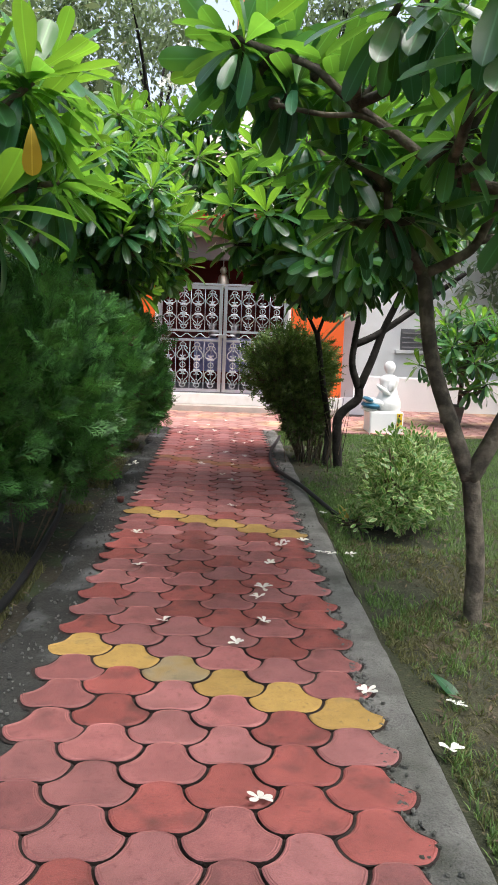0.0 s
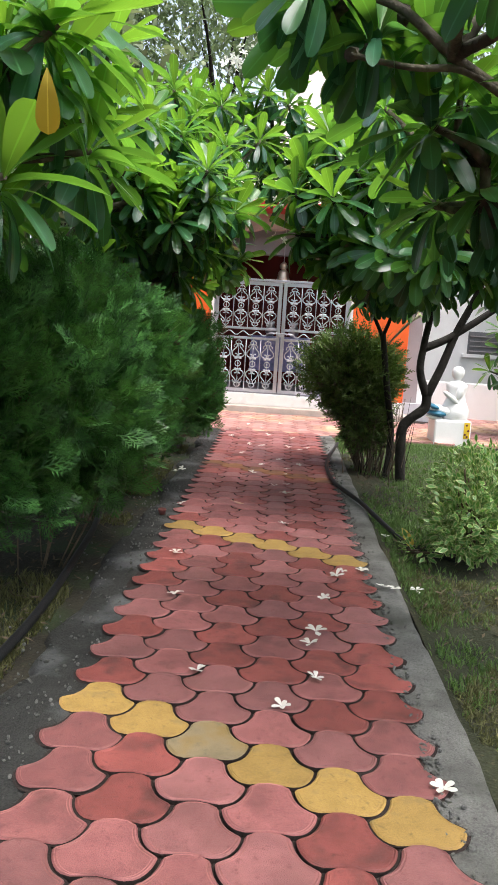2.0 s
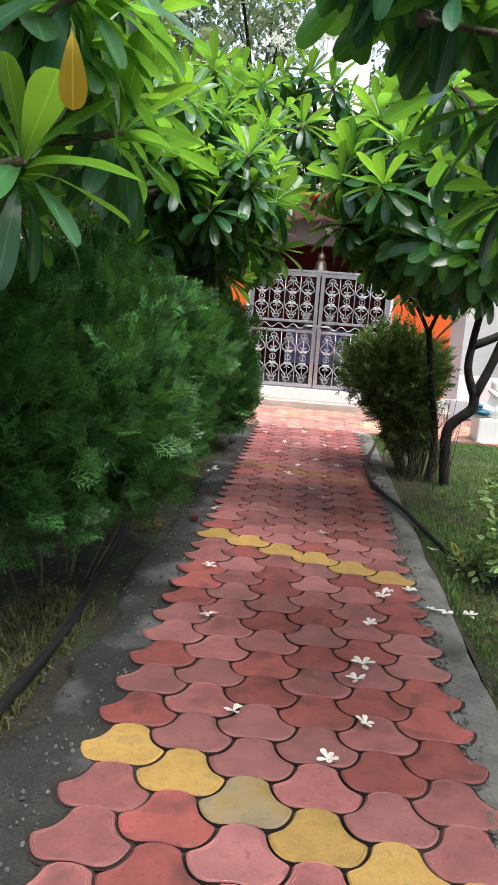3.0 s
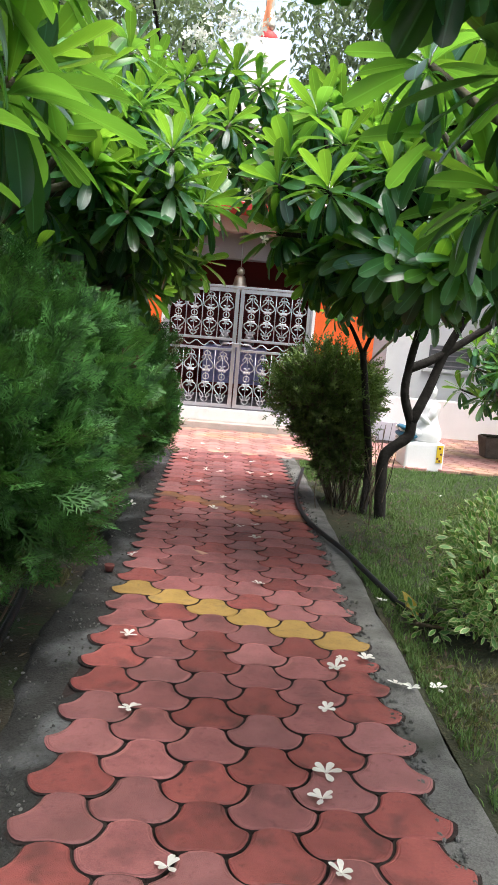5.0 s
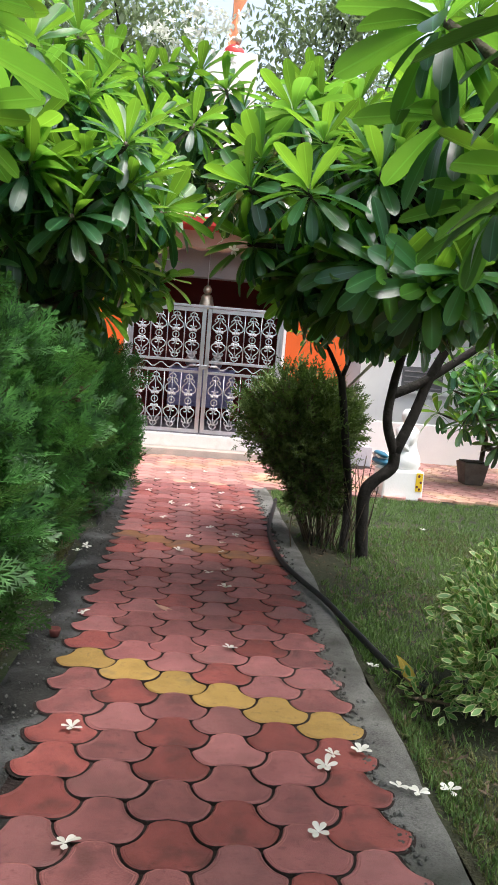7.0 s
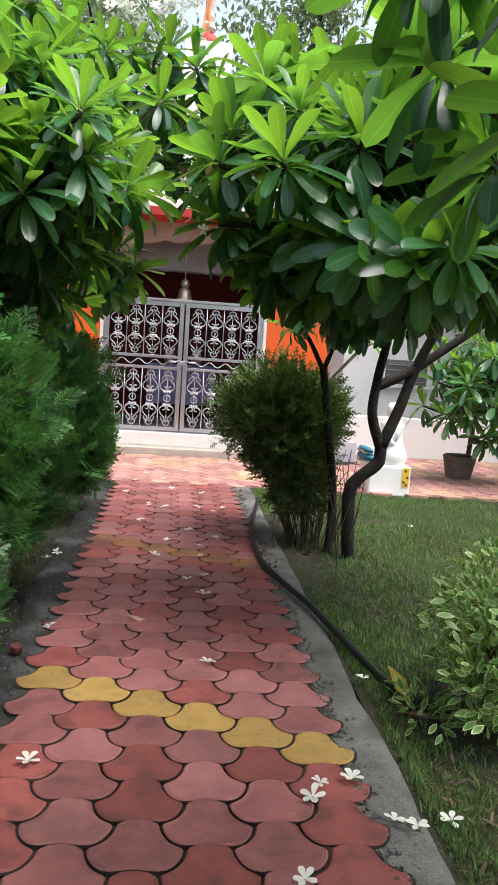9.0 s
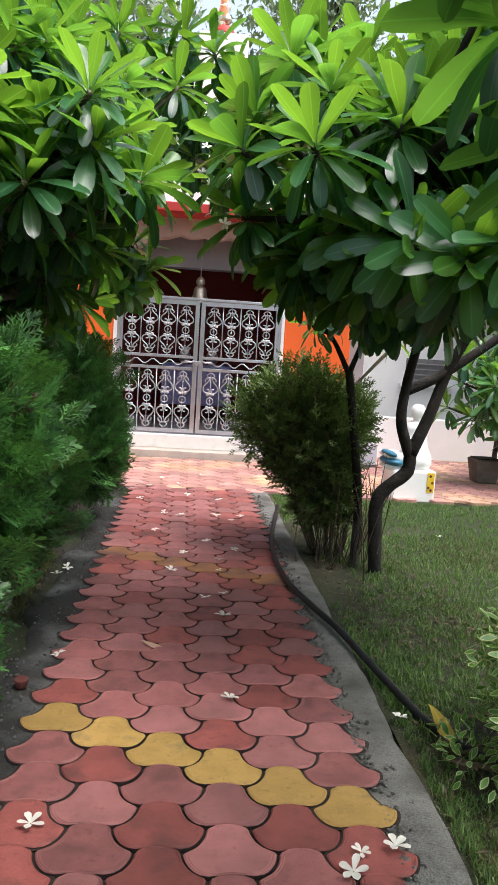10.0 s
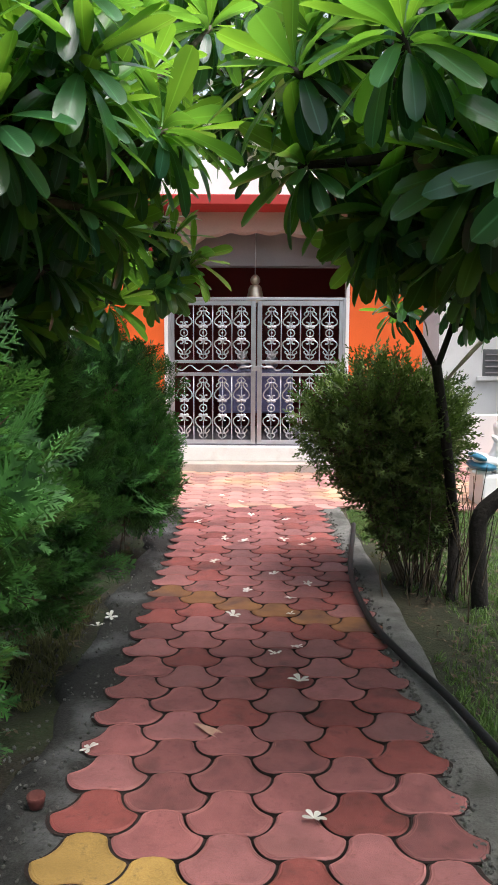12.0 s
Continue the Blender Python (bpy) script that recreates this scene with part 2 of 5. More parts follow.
# cloth colour imitates a lilac sheen seen through the gate
LILAC = material("lilac_sheen_cloth", (0.22, 0.22, 0.42), 0.6, 0.2, 8, 60, 0.3, stain=(0.4, 0.42, 0.6), stain_at=0.62)
BLACK = material("black_rubber", (0.006, 0.006, 0.007), 0.65, 0.3, 10, 80, 0.2)
CLAY = material("weathered_pot", (0.12, 0.10, 0.085), 0.95, 0.3, 10, 80, 0.5)
WINDOW_DARK = material("dark_shutter", (0.16, 0.16, 0.165), 0.4, 0.2, 10, 60, 0.1)
DARK_RED = material("clay_cup", (0.12, 0.035, 0.03), 0.8, 0.3, 20, 90, 0.3)


# ---- building blocks ----
def part(name, bm, mt, parent=None, label="", smooth=False):
    """Links a bmesh as one mesh object, under a thing or part if given. mt: a material or a list of them."""
    me = bpy.data.meshes.new(name)
    bm.to_mesh(me)
    bm.free()
    for m in (mt if isinstance(mt, (list, tuple)) else [mt]):
        me.materials.append(m)
    if smooth:
        me.shade_smooth()
    ob = new(name, me)
    ob.parent = parent
    if label:
        ob["label"] = label
    return ob


def empty(name, label, category, at=(0, 0, 0), group="", kind=""):
    ob = new(name)
    ob.location = at
    ob.empty_display_size = 0.1
    return tagged(ob, label, category, group, kind)


def box(bm, x0, y0, z0, x1, y1, z1, bevel=0.0, mi=0):
    r = bmesh.ops.create_cube(bm, size=1.0)
    for v in r["verts"]:
        v.co = Vector(((x0 + x1) / 2 + v.co.x * (x1 - x0), (y0 + y1) / 2 + v.co.y * (y1 - y0), (z0 + z1) / 2 + v.co.z * (z1 - z0)))
    fs = {f for v in r["verts"] for f in v.link_faces}
    for f in fs:
        f.material_index = mi
    if bevel:
        es = {e for v in r["verts"] for e in v.link_edges}
        bmesh.ops.bevel(bm, geom=list(es), offset=bevel, segments=2, affect="EDGES", profile=0.5)
    return bm


def boxed(name, dims, mt, parent=None, bevel=0.0, label=""):
    return part(name, box(bmesh.new(), *dims, bevel), mt, parent, label)


def tube(bm, points, radii, sides=8, cap=True, mi=0):
    """A tapered tube along points."""
    pts = [Vector(p) for p in points]
    rings = []
    side = None
    for i, p in enumerate(pts):
        d = (pts[min(i + 1, len(pts) - 1)] - pts[max(i - 1, 0)]).normalized()
        if side is None:
            side = d.orthogonal().normalized()
        side = (side - d * side.dot(d)).normalized()
        up = d.cross(side)
        r = radii[i] if isinstance(radii, (list, tuple)) else radii
        rings.append([bm.verts.new(p + (side * math.cos(a) + up * math.sin(a)) * r) for a in (2 * math.pi * k / sides for k in range(sides))])
    for a, b in zip(rings, rings[1:]):
        for k in range(sides):
            f = bm.faces.new((a[k], a[(k + 1) % sides], b[(k + 1) % sides], b[k]))
            f.smooth, f.material_index = True, mi
    if cap:
        bm.faces.new(rings[0][::-1]).material_index = mi
        bm.faces.new(rings[-1]).material_index = mi
    return bm


def bend(points, steps=6):
    """A smooth curve through points (Catmull-Rom)."""
    p = [Vector(q) for q in points]
    p = [p[0] * 2 - p[1]] + p + [p[-1] * 2 - p[-2]]
    out = []
    for i in range(1, len(p) - 2):
        for k in range(steps):
            t = k / steps
            out.append(0.5 * (2 * p[i] + (p[i + 1] - p[i - 1]) * t + (2 * p[i - 1] - 5 * p[i] + 4 * p[i + 1] - p[i + 2]) * t * t + (3 * p[i] - p[i - 1] - 3 * p[i + 1] + p[i + 2]) * t ** 3))
    return out + [p[-2]]


def lathe(bm, profile, at=(0, 0, 0), sides=20, mi=0):
    """A turned shape from (radius, height) pairs."""
    rings = [[bm.verts.new((at[0] + r * math.cos(2 * math.pi * k / sides), at[1] + r * math.sin(2 * math.pi * k / sides), at[2] + h)) for k in range(sides)] for r, h in profile]
    for a, b in zip(rings, rings[1:]):
        for k in range(sides):
            f = bm.faces.new((a[k], a[(k + 1) % sides], b[(k + 1) % sides], b[k]))
            f.smooth, f.material_index = True, mi
    bm.faces.new(rings[0][::-1]).material_index = mi
    bm.faces.new(rings[-1]).material_index = mi
    return bm


def template(bm):
    """Vertices, faces, face materials and loop UVs of a small bmesh, to be strewn."""
    bm.verts.index_update()
    uvl = bm.loops.layers.uv.active
    v = np.array([q.co[:] for q in bm.verts])
    f = [[q.index for q in g.verts] for g in bm.faces]
    mi = [g.material_index for g in bm.faces]
    uv = [tuple(l[uvl].uv) if uvl else (0, 0) for g in bm.faces for l in g.loops]
    return v, f, mi, uv


def strewn(name, tpl, mats, mts, parent=None, label="", smooth=True):
    """One mesh with the template repeated at every 4x4 matrix of mats (k, 4, 4)."""
    v, f, mi, uv = tpl
    mats = np.asarray(mats)
    k, nv = len(mats), len(v)
    allv = (np.einsum("kij,nj->kni", mats[:, :3, :3], v) + mats[:, None, :3, 3]).reshape(-1, 3)
    sizes = np.array([len(g) for g in f])
    flat = np.concatenate([np.array(g) for g in f])
    loops = (flat[None, :] + (np.arange(k) * nv)[:, None]).ravel()
    me = bpy.data.meshes.new(name)
    me.vertices.add(k * nv)
    me.vertices.foreach_set("co", allv.astype(np.float32).ravel())
    me.loops.add(len(loops))
    me.loops.foreach_set("vertex_index", loops.astype(np.int32))
    tot = np.tile(sizes, k)
    me.polygons.add(len(tot))
    me.polygons.foreach_set("loop_start", np.concatenate([[0], np.cumsum(tot)[:-1]]).astype(np.int32))
    me.polygons.foreach_set("material_index", np.tile(np.array(mi), k).astype(np.int32))
    me.polygons.foreach_set("use_smooth", np.full(len(tot), smooth))
    lay = me.uv_layers.new(name="UVMap")
    lay.data.foreach_set("uv", np.tile(np.array(uv, dtype=np.float32).ravel(), k))
    for m in (mts if isinstance(mts, (list, tuple)) else [mts]):
        me.materials.append(m)
    me.update(calc_edges=True)
    me.validate()
    ob = new(name, me)
    ob.parent = parent
    ob["kind"] = "stuff"
    if label:
        ob["label"] = label
    return ob


def axes(at, along, normal, size):
    """Matrix that lays a template's y along 'along' and its z towards 'normal'."""
    y = Vector(along).normalized()
    z = Vector(normal) - y * Vector(normal).dot(y)
    z = z.normalized() if z.length > 1e-4 else y.orthogonal().normalized()
    x = y.cross(z)
    sx, sy, sz = size if isinstance(size, (tuple, list)) else (size, size, size)
    return Matrix(((x.x * sx, y.x * sy, z.x * sz, at[0]), (x.y * sx, y.y * sy, z.y * sz, at[1]), (x.z * sx, y.z * sy, z.z * sz, at[2]), (0, 0, 0, 1)))


# ---- setting: ground, path, kerbs, plaza ----
rnd = random.Random(7)
ground = bmesh.new()
bmesh.ops.create_grid(ground, x_segments=60, y_segments=60, size=1.0)
for v in ground.verts:
    sx, sy = v.co.x, v.co.y
    v.co.x, v.co.y = math.copysign(abs(sx) ** 3.0 * 900, sx), math.copysign(abs(sy) ** 3.0 * 900, sy) + 5
    v.co.z = -0.06 + (0.02 * noise.noise((v.co.x * 0.9, v.co.y * 0.9, 0)) if v.co.length < 30 else 0)
tagged(part("ground", ground, SOIL, smooth=True), "dark bare garden soil with thin weeds", "ground", kind="structure")

lawn = bmesh.new()
bmesh.ops.create_grid(lawn, x_segments=60, y_segments=60, size=0.5)
for v in lawn.verts:
    v.co = Vector((3.85 + v.co.x * 6.1, 4.5 + v.co.y * 11.4, 0))
    v.co.z = -0.03 + 0.018 * noise.noise((v.co.x * 1.3, v.co.y * 1.3, 3))
tagged(part("lawn_ground", lawn, LAWN, smooth=True), "patchy green lawn ground with bare soil", "ground", kind="structure")

boxed_bed = tagged(boxed("path_bed", (-0.66, -4.0, -0.12, 0.66, 9.999, -0.009), JOINT), "dark dirt bed between the path pavers", "path", kind="structure")


def kerb(name, x_in, x_out, mt, label, rough):
    """A worn concrete strip beside the path, with a broken outer edge."""
    bm = bmesh.new()
    ny, nx = 150, 8
    y0, y1 = -4.0, 9.9
    grid = []
    for j in range(ny + 1):
        y = y0 + (y1 - y0) * j / ny
        row = []
        edge = rough * (noise.noise((x_out * 5, y * 2.2, 1)) + 0.6 * noise.noise((x_out, y * 7, 5)))
        for i in range(nx + 1):
            s = i / nx
            x = x_in + (x_out + edge - x_in) * s
            z = -0.004 + rough * 0.10 * noise.noise((x * 9, y * 5, 2)) + 0.004 * noise.noise((x * 30, y * 30, 2))
            if i == nx:
                z -= 0.09
            elif i == nx - 1:
                z -= 0.006
            row.append(bm.verts.new((x, y, z)))
        grid.append(row)
    for a, b in zip(grid, grid[1:]):
        for i in range(nx):
            fc = (a[i], a[i + 1], b[i + 1], b[i])
            bm.faces.new(fc if x_out > x_in else fc[::-1]).smooth = True
    return tagged(part(name, bm, mt), label, "kerb", kind="structure")


kerb("kerb_right", 0.52, 0.83, CONCRETE, "worn grey concrete kerb along the paved path", 0.02)
kerb("kerb_left", -0.52, -0.89, DARK_CONCRETE, "broken dark patchy concrete kerb beside the path", 0.13)

# ---- temple front ----
boxed("porch_floor", (-2.6, 12.42, -0.1, 2.6, 17.0, 0.27), FLOOR_IN)
tagged(bpy.data.objects["porch_floor"], "polished pale hall floor behind the gate", "floor", kind="structure")
for nm, dims in (("step_lower", (-2.2, 12.02, -0.1, 2.2, 12.415, 0.09)), ("step_upper", (-2.1, 12.27, 0.092, 2.1, 12.415, 0.274))):
    tagged(boxed(nm, dims, STEP_STONE if nm == "step_lower" else MARBLE, bevel=0.008), "white marble entrance step below the steel gate", "step", kind="structure")
for nm, sx in (("wall_front_left", -1), ("wall_front_right", 1)):
    x0, x1 = sorted((1.17 * sx, 2.1 * sx))
    tagged(boxed(nm, (x0, 12.45, 0.27, x1, 12.72, 2.62), ORANGE, bevel=0.006), "bright orange painted wall beside the temple gate", "wall", kind="structure")
    tagged(boxed("wall_top_band", (x0, 12.452, 2.622, x1, 12.72, 2.94), RED_PAINT, bevel=0.004), "red painted band above the orange wall", "wall", kind="structure")
    xs = 1.145 * sx
    tagged(boxed("trim", (xs - 0.022, 12.44, 0.276, xs + 0.022, 12.6, 2.62), WHITE, bevel=0.003), "thin white trim at the gate opening", "trim", kind="structure")
    x0, x1 = sorted((2.1 * sx, 2.35 * sx))
    tagged(boxed("wall_side", (x0, 12.62, -0.1, x1, 17.0, 3.18), GREYLILAC), "grey plaster side wall of the temple porch", "wall", kind="structure")
tagged(boxed("wall_back", (-2.1, 15.2, 0.27, 2.1, 15.4, 3.18), MAROON), "dark maroon back wall inside the temple porch", "wall", kind="structure")
tagged(boxed("beam_inner", (-2.1, 13.0, 2.60, 2.1, 13.25, 3.02), GREYLILAC, bevel=0.006), "grey plaster beam inside the porch", "beam", kind="structure")
tagged(boxed("ceiling", (-2.1, 12.72, 3.02, 2.1, 15.2, 3.16), GREYLILAC), "plain grey porch ceiling", "ceiling", kind="structure")
# front beam with a scalloped arch edge below
beam = bmesh.new()
low = []
for i in range(61):
    x = -1.15 + 2.3 * i / 60
    u = abs(x) / 1.15
    low.append((x, 2.98 - 0.34 * max(0, (u - 0.32) / 0.68) ** 1.6 - 0.035 * abs(math.sin(u * 3.5 * math.pi))))
a = [beam.verts.new((x, 12.46, z)) for x, z in low]
b = [beam.verts.new((x, 12.46, 3.19)) for x, z in low]
c = [beam.verts.new((x, 12.70, z)) for x, z in low]
for i in range(60):
    beam.faces.new((a[i], a[i + 1], b[i + 1], b[i]))
    beam.faces.new((c[i], c[i + 1], a[i + 1], a[i]))
tagged(part("beam_front", beam, BEIGE), "beige plaster beam with a scalloped lower edge", "beam", kind="structure")
tagged(boxed("roof_edge", (-2.75, 12.0, 3.192, 2.75, 17.0, 3.31), RED_PAINT, bevel=0.01), "red painted edge of the porch roof slab", "roof", kind="structure")
tagged(boxed("parapet", (-2.65, 12.1, 3.312, 2.65, 12.25, 3.72), WHITE, bevel=0.01), "white painted parapet above the red roof edge", "parapet", kind="structure")

# tower behind with its finial and flag
tower = empty("temple_tower", "white painted temple tower with red dome and finial", "tower", (0.17, 16.4, 3.31))
tb = bmesh.new()
box(tb, -0.62, -0.5, 0, 0.62, 0.7, 2.2, 0.02)
box(tb, -0.44, -0.4, 2.2, 0.44, 0.5, 3.72, 0.02)
box(tb, -0.50, -0.46, 2.2, 0.50, 0.56, 2.3, 0.01)
part("tower_body", tb, WHITE, tower)
part("dome", lathe(bmesh.new(), [(0.21, 3.72), (0.21, 3.78), (0.18, 3.86), (0.12, 3.92), (0.05, 3.95)], (0, -0.1, 0)), RED_PAINT, tower, "small red dome")
part("finial", lathe(bmesh.new(), [(0.05, 3.95), (0.09, 4.0), (0.1, 4.06), (0.06, 4.12), (0.04, 4.16), (0.075, 4.22), (0.06, 4.28), (0.03, 4.34), (0.045, 4.4), (0.04, 4.6), (0.006, 4.86)], (0.03, -0.1, 0)), BRASS, tower, "pale brass finial")
fb = bmesh.new()
lev = []
for i in range(15):
    z = 3.86 + i * 0.11
    w = 0.07 + 0.05 * math.sin(i * 0.9) + 0.01 * i
    lev.append([fb.verts.new((-0.1 + k * w * 0.33 + 0.01 * i, -0.16 + 0.03 * math.sin(k * 2.1 + i * 0.4), z)) for k in range(-1, 4)])
for p, q in zip(lev, lev[1:]):
    for k in range(4):
        fb.faces.new((p[k], p[k + 1], q[k + 1], q[k])).smooth = True
part("flag_cloth", fb, FLAG, tower, "orange cloth flag wound on its pole")
part("flag_pole", tube(bmesh.new(), [(-0.08, -0.12, 3.7), (-0.06, -0.12, 5.6)], 0.018, 8), BRASS, tower)

# bell on its chain
bell = empty("hanging_bell", "dull brass temple bell hanging on a thin chain", "bell", (-0.02, 12.86, 2.10))
part("bell_body", lathe(bmesh.new(), [(0.15, 0.0), (0.145, 0.02), (0.115, 0.06), (0.095, 0.14), (0.085, 0.2), (0.06, 0.235), (0.02, 0.245)]), BRASS, bell)
part("bell_crown", lathe(bmesh.new(), [(0.03, 0.24), (0.06, 0.27), (0.065, 0.31), (0.045, 0.35), (0.02, 0.37)]), BRASS, bell)
part("bell_chain", tube(bmesh.new(), [(0, 0, 0.36), (0, 0, 0.92)], 0.008, 6), STEEL, bell)
part("clapper", lathe(bmesh.new(), [(0.015, -0.04), (0.022, -0.02), (0.015, 0.03), (0.008, 0.15)]), BRASS, bell)


# steel gate
def scroll(panel_h):
    """One column of the ornament: crossing ogee bars, curls, a ring and leaf knots round the middle."""
    bm = bmesh.new()
    h, w = panel_h / 2, 0.108
    for s in (-1, 1):
        for e in (-1, 1):
            pts = [(s * 0.006, 0, e * h * 0.97), (s * 0.05, 0, e * h * 0.87), (s * 0.022, 0, e * h * 0.76), (s * 0.035, 0, e * h * 0.66), (s * 0.092, 0, e * h * 0.50),
                   (s * 0.098, 0, e * h * 0.36), (s * 0.055, 0, e * h * 0.27), (s * 0.016, 0, e * h * 0.30), (s * 0.02, 0, e * h * 0.39), (s * 0.052, 0, e * h * 0.40)]
            tube(bm, bend(pts, 3), 0.0095, 5)
            tube(bm, bend([(s * 0.006, 0, e * h * 0.80), (s * 0.04, 0, e * h * 0.80), (s * 0.075, 0, e * h * 0.72), (s * 0.068, 0, e * h * 0.66)], 3), 0.0085, 5)
    ring = [(0.046 * math.cos(k * math.pi / 8), 0, 0.046 * math.sin(k * math.pi / 8)) for k in range(17)]
    tube(bm, ring, 0.008, 5, cap=False)
    for e in (-1, 1):
        for s in (-1, 0, 1):
            r = bmesh.ops.create_uvsphere(bm, u_segments=8, v_segments=5, radius=1.0)
            for v in r["verts"]:
                v.co = Vector((s * 0.036 + v.co.x * 0.026, v.co.y * 0.012, e * h * 0.24 + v.co.z * 0.018 - e * abs(s) * 0.008))
    r = bmesh.ops.create_uvsphere(bm, u_segments=8, v_segments=5, radius=0.014)
    for k in (-1, 1):
        r = bmesh.ops.create_uvsphere(bm, u_segments=8, v_segments=5, radius=0.012)
        for v in r["verts"]:
            v.co.z += k * h * 0.62
    return bm


gate = empty("steel_gate", "closed double-leaf stainless steel gate with scroll ornament", "gate", (0, 12.5, 0.29))
UP, LO = (1.075, 1.755), (0.055, 0.865)
scroll_meshes = {}
for nm, sx in (("gate_leaf", -1), ("gate_leaf", 1)):
    lf = bmesh.new()
    box(lf, -0.03, -0.02, 0.0, 0.03, 0.02, 1.82, 0.004)
    leaf = part(nm, lf, STEEL, gate)
    leaf.location = (sx * 0.04, 0, 0)
    W = 1.04
    part("stile", box(bmesh.new(), sx * W - 0.035, -0.02, 0, sx * W + 0.035, 0.02, 1.82, 0.004), STEEL, leaf)
    for z0, z1 in ((0.0, 0.05), (0.87, 0.91), (1.03, 1.07), (1.76, 1.82)):
        xa, xb = sorted((sx * 0.031, sx * (W - 0.036)))
        part("rail", box(bmesh.new(), xa, -0.018, z0, xb, 0.018, z1, 0.003), STEEL, leaf)
    lock = bmesh.new()
    wave = [(sx * (0.06 + (W - 0.12) * k / 24), 0, 0.97 + 0.035 * math.sin(k * math.pi / 3)) for k in range(25)]
    tube(lock, wave, 0.008, 5)
    part("wave_bar", lock, STEEL, leaf)
    for k in range(1, 4):
        x = sx * (0.03 + (W - 0.065) * k / 4)
        for z0, z1 in (UP, LO):
            part("bar", tube(bmesh.new(), [(x, 0, z0 - 0.006), (x, 0, z1 + 0.006)], 0.008, 6), STEEL, leaf)
    for k in range(4):
        x = sx * (0.03 + (W - 0.065) * (k + 0.5) / 4)
        for z0, z1 in (UP, LO):
            key = round(z1 - z0, 3)
            if key not in scroll_meshes:
                ob = part("scroll", scroll(z1 - z0), STEEL, leaf)
                scroll_meshes[key] = ob.data
            else:
                ob = new("scroll", scroll_meshes[key])
                ob.parent = leaf
            ob.location = (x, 0, (z0 + z1) / 2)
            part("bar", tube(bmesh.new(), [(x, 0.012, z0 - 0.006), (x, 0.012, z1 + 0.006)], 0.005, 5), STEEL, leaf)
    part("handle", tube(bmesh.new(), bend([(sx * 0.02, -0.02, 1.0), (sx * 0.05, -0.06, 0.99), (sx * 0.12, -0.06, 0.985), (sx * 0.17, -0.03, 0.98)], 4), 0.012, 8), STEEL, leaf)
part("latch", box(bmesh.new(), -0.045, -0.05, 0.94, 0.045, -0.022, 1.0, 0.005), STEEL, gate)
for sx in (-1, 1):
    part("gate_post", box(bmesh.new(), sx * 1.12 - 0.03, -0.035, -0.016, sx * 1.12 + 0.03, 0.035, 1.86, 0.004), STEEL, gate)
part("head_rail", box(bmesh.new(), -1.088, -0.03, 1.825, 1.088, 0.03, 1.86, 0.003), STEEL, gate)

# made-up table and vessels, in place of a lilac reflection behind the gate
sheen_table = empty("sheen_table", "made-up table whose lilac cloth imitates a sheen behind the gate", "table", (0, 14.3, 0.27))
cl = bmesh.new()
box(cl, -0.55, -0.3, 0.30, 0.55, 0.35, 0.95, 0.03)
bmesh.ops.subdivide_edges(cl, edges=cl.edges[:], cuts=5, use_grid_fill=True)
for v in cl.verts:
    if v.co.z < 0.9:
        v.co.y += 0.02 * math.sin(v.co.x * 25)
part("cloth", cl, LILAC, sheen_table)
for sx in (-0.48, 0.48):
    for sy in (-0.22, 0.27):
        part("leg", tube(bmesh.new(), [(sx, sy, 0), (sx, sy, 0.32)], 0.025, 8), DARK_BARK, sheen_table)
for sx in (-0.2, 0.24):
    part("vessel", lathe(bmesh.new(), [(0.05, 0.95), (0.09, 1.0), (0.1, 1.08), (0.06, 1.16), (0.08, 1.22)], (sx, 0, 0)), STEEL, sheen_table, "made-up steel vessel on the added table")

# ---- right of the plaza: white wall, house, statue, pot ----
tagged(boxed("garden_wall", (2.36, 13.2, -0.1, 9.0, 13.4, 0.62), WHITE, bevel=0.012), "low white painted garden wall beyond the plaza", "wall", kind="structure")
house = empty("white_house", "pale painted house with a dark shuttered window", "house", (4.6, 15.5, 0))
part("house_wall", box(bmesh.new(), -2.1, 0, -0.1, 6.0, 0.25, 3.4, 0.01), WHITE, house)
part("roof_slab", box(bmesh.new(), -2.2, -0.06, 3.402, 6.2, 3.0, 3.55, 0.01), WHITE, house)
win = part("window", box(bmesh.new(), -0.8, -0.02, 1.10, 0.0, -0.003, 1.55, 0.004), WINDOW_DARK, house, "dark louvred window")
for k in range(4):
    part("louvre", box(bmesh.new(), -0.76, -0.055, 1.15 + k * 0.1, -0.04, -0.022, 1.17 + k * 0.1, 0.003), GREYLILAC, win)
part("window_sill", box(bmesh.new(), -0.9, -0.1, 1.03, 0.1, -0.003, 1.095, 0.004), WHITE, house)

ped = empty("statue_pedestal", "white painted block with a yellow end panel", "pedestal", (2.36, 10.02, 0))
part("block", box(bmesh.new(), -0.29, -0.26, -0.06, 0.3, 0.3, 0.34, 0.03), WHITE, ped)
yp = part("yellow_panel", box(bmesh.new(), 0.18, -0.272, 0.08, 0.275, -0.262, 0.32, 0.003), YELLOW, ped, "yellow painted panel with dark blots")
for bx, bz in ((0.20, 0.14), (0.25, 0.2), (0.22, 0.28), (0.235, 0.11)):
    part("blot", lathe(bmesh.new(), [(0.018, 0), (0.015, 0.004)], sides=8), DARK_RED, yp).matrix_local = pose(bx, -0.272, bz, 90)


def blob(bm, at, size, turn=(0, 0, 0), mi=0):
    r = bmesh.ops.create_uvsphere(bm, u_segments=16, v_segments=10, radius=1.0)
    m = pose(*at, *turn) @ Matrix.Diagonal((*size, 1))
    for v in r["verts"]:
        v.co = m @ v.co
        for f in v.link_faces:
            f.material_index, f.smooth = mi, True


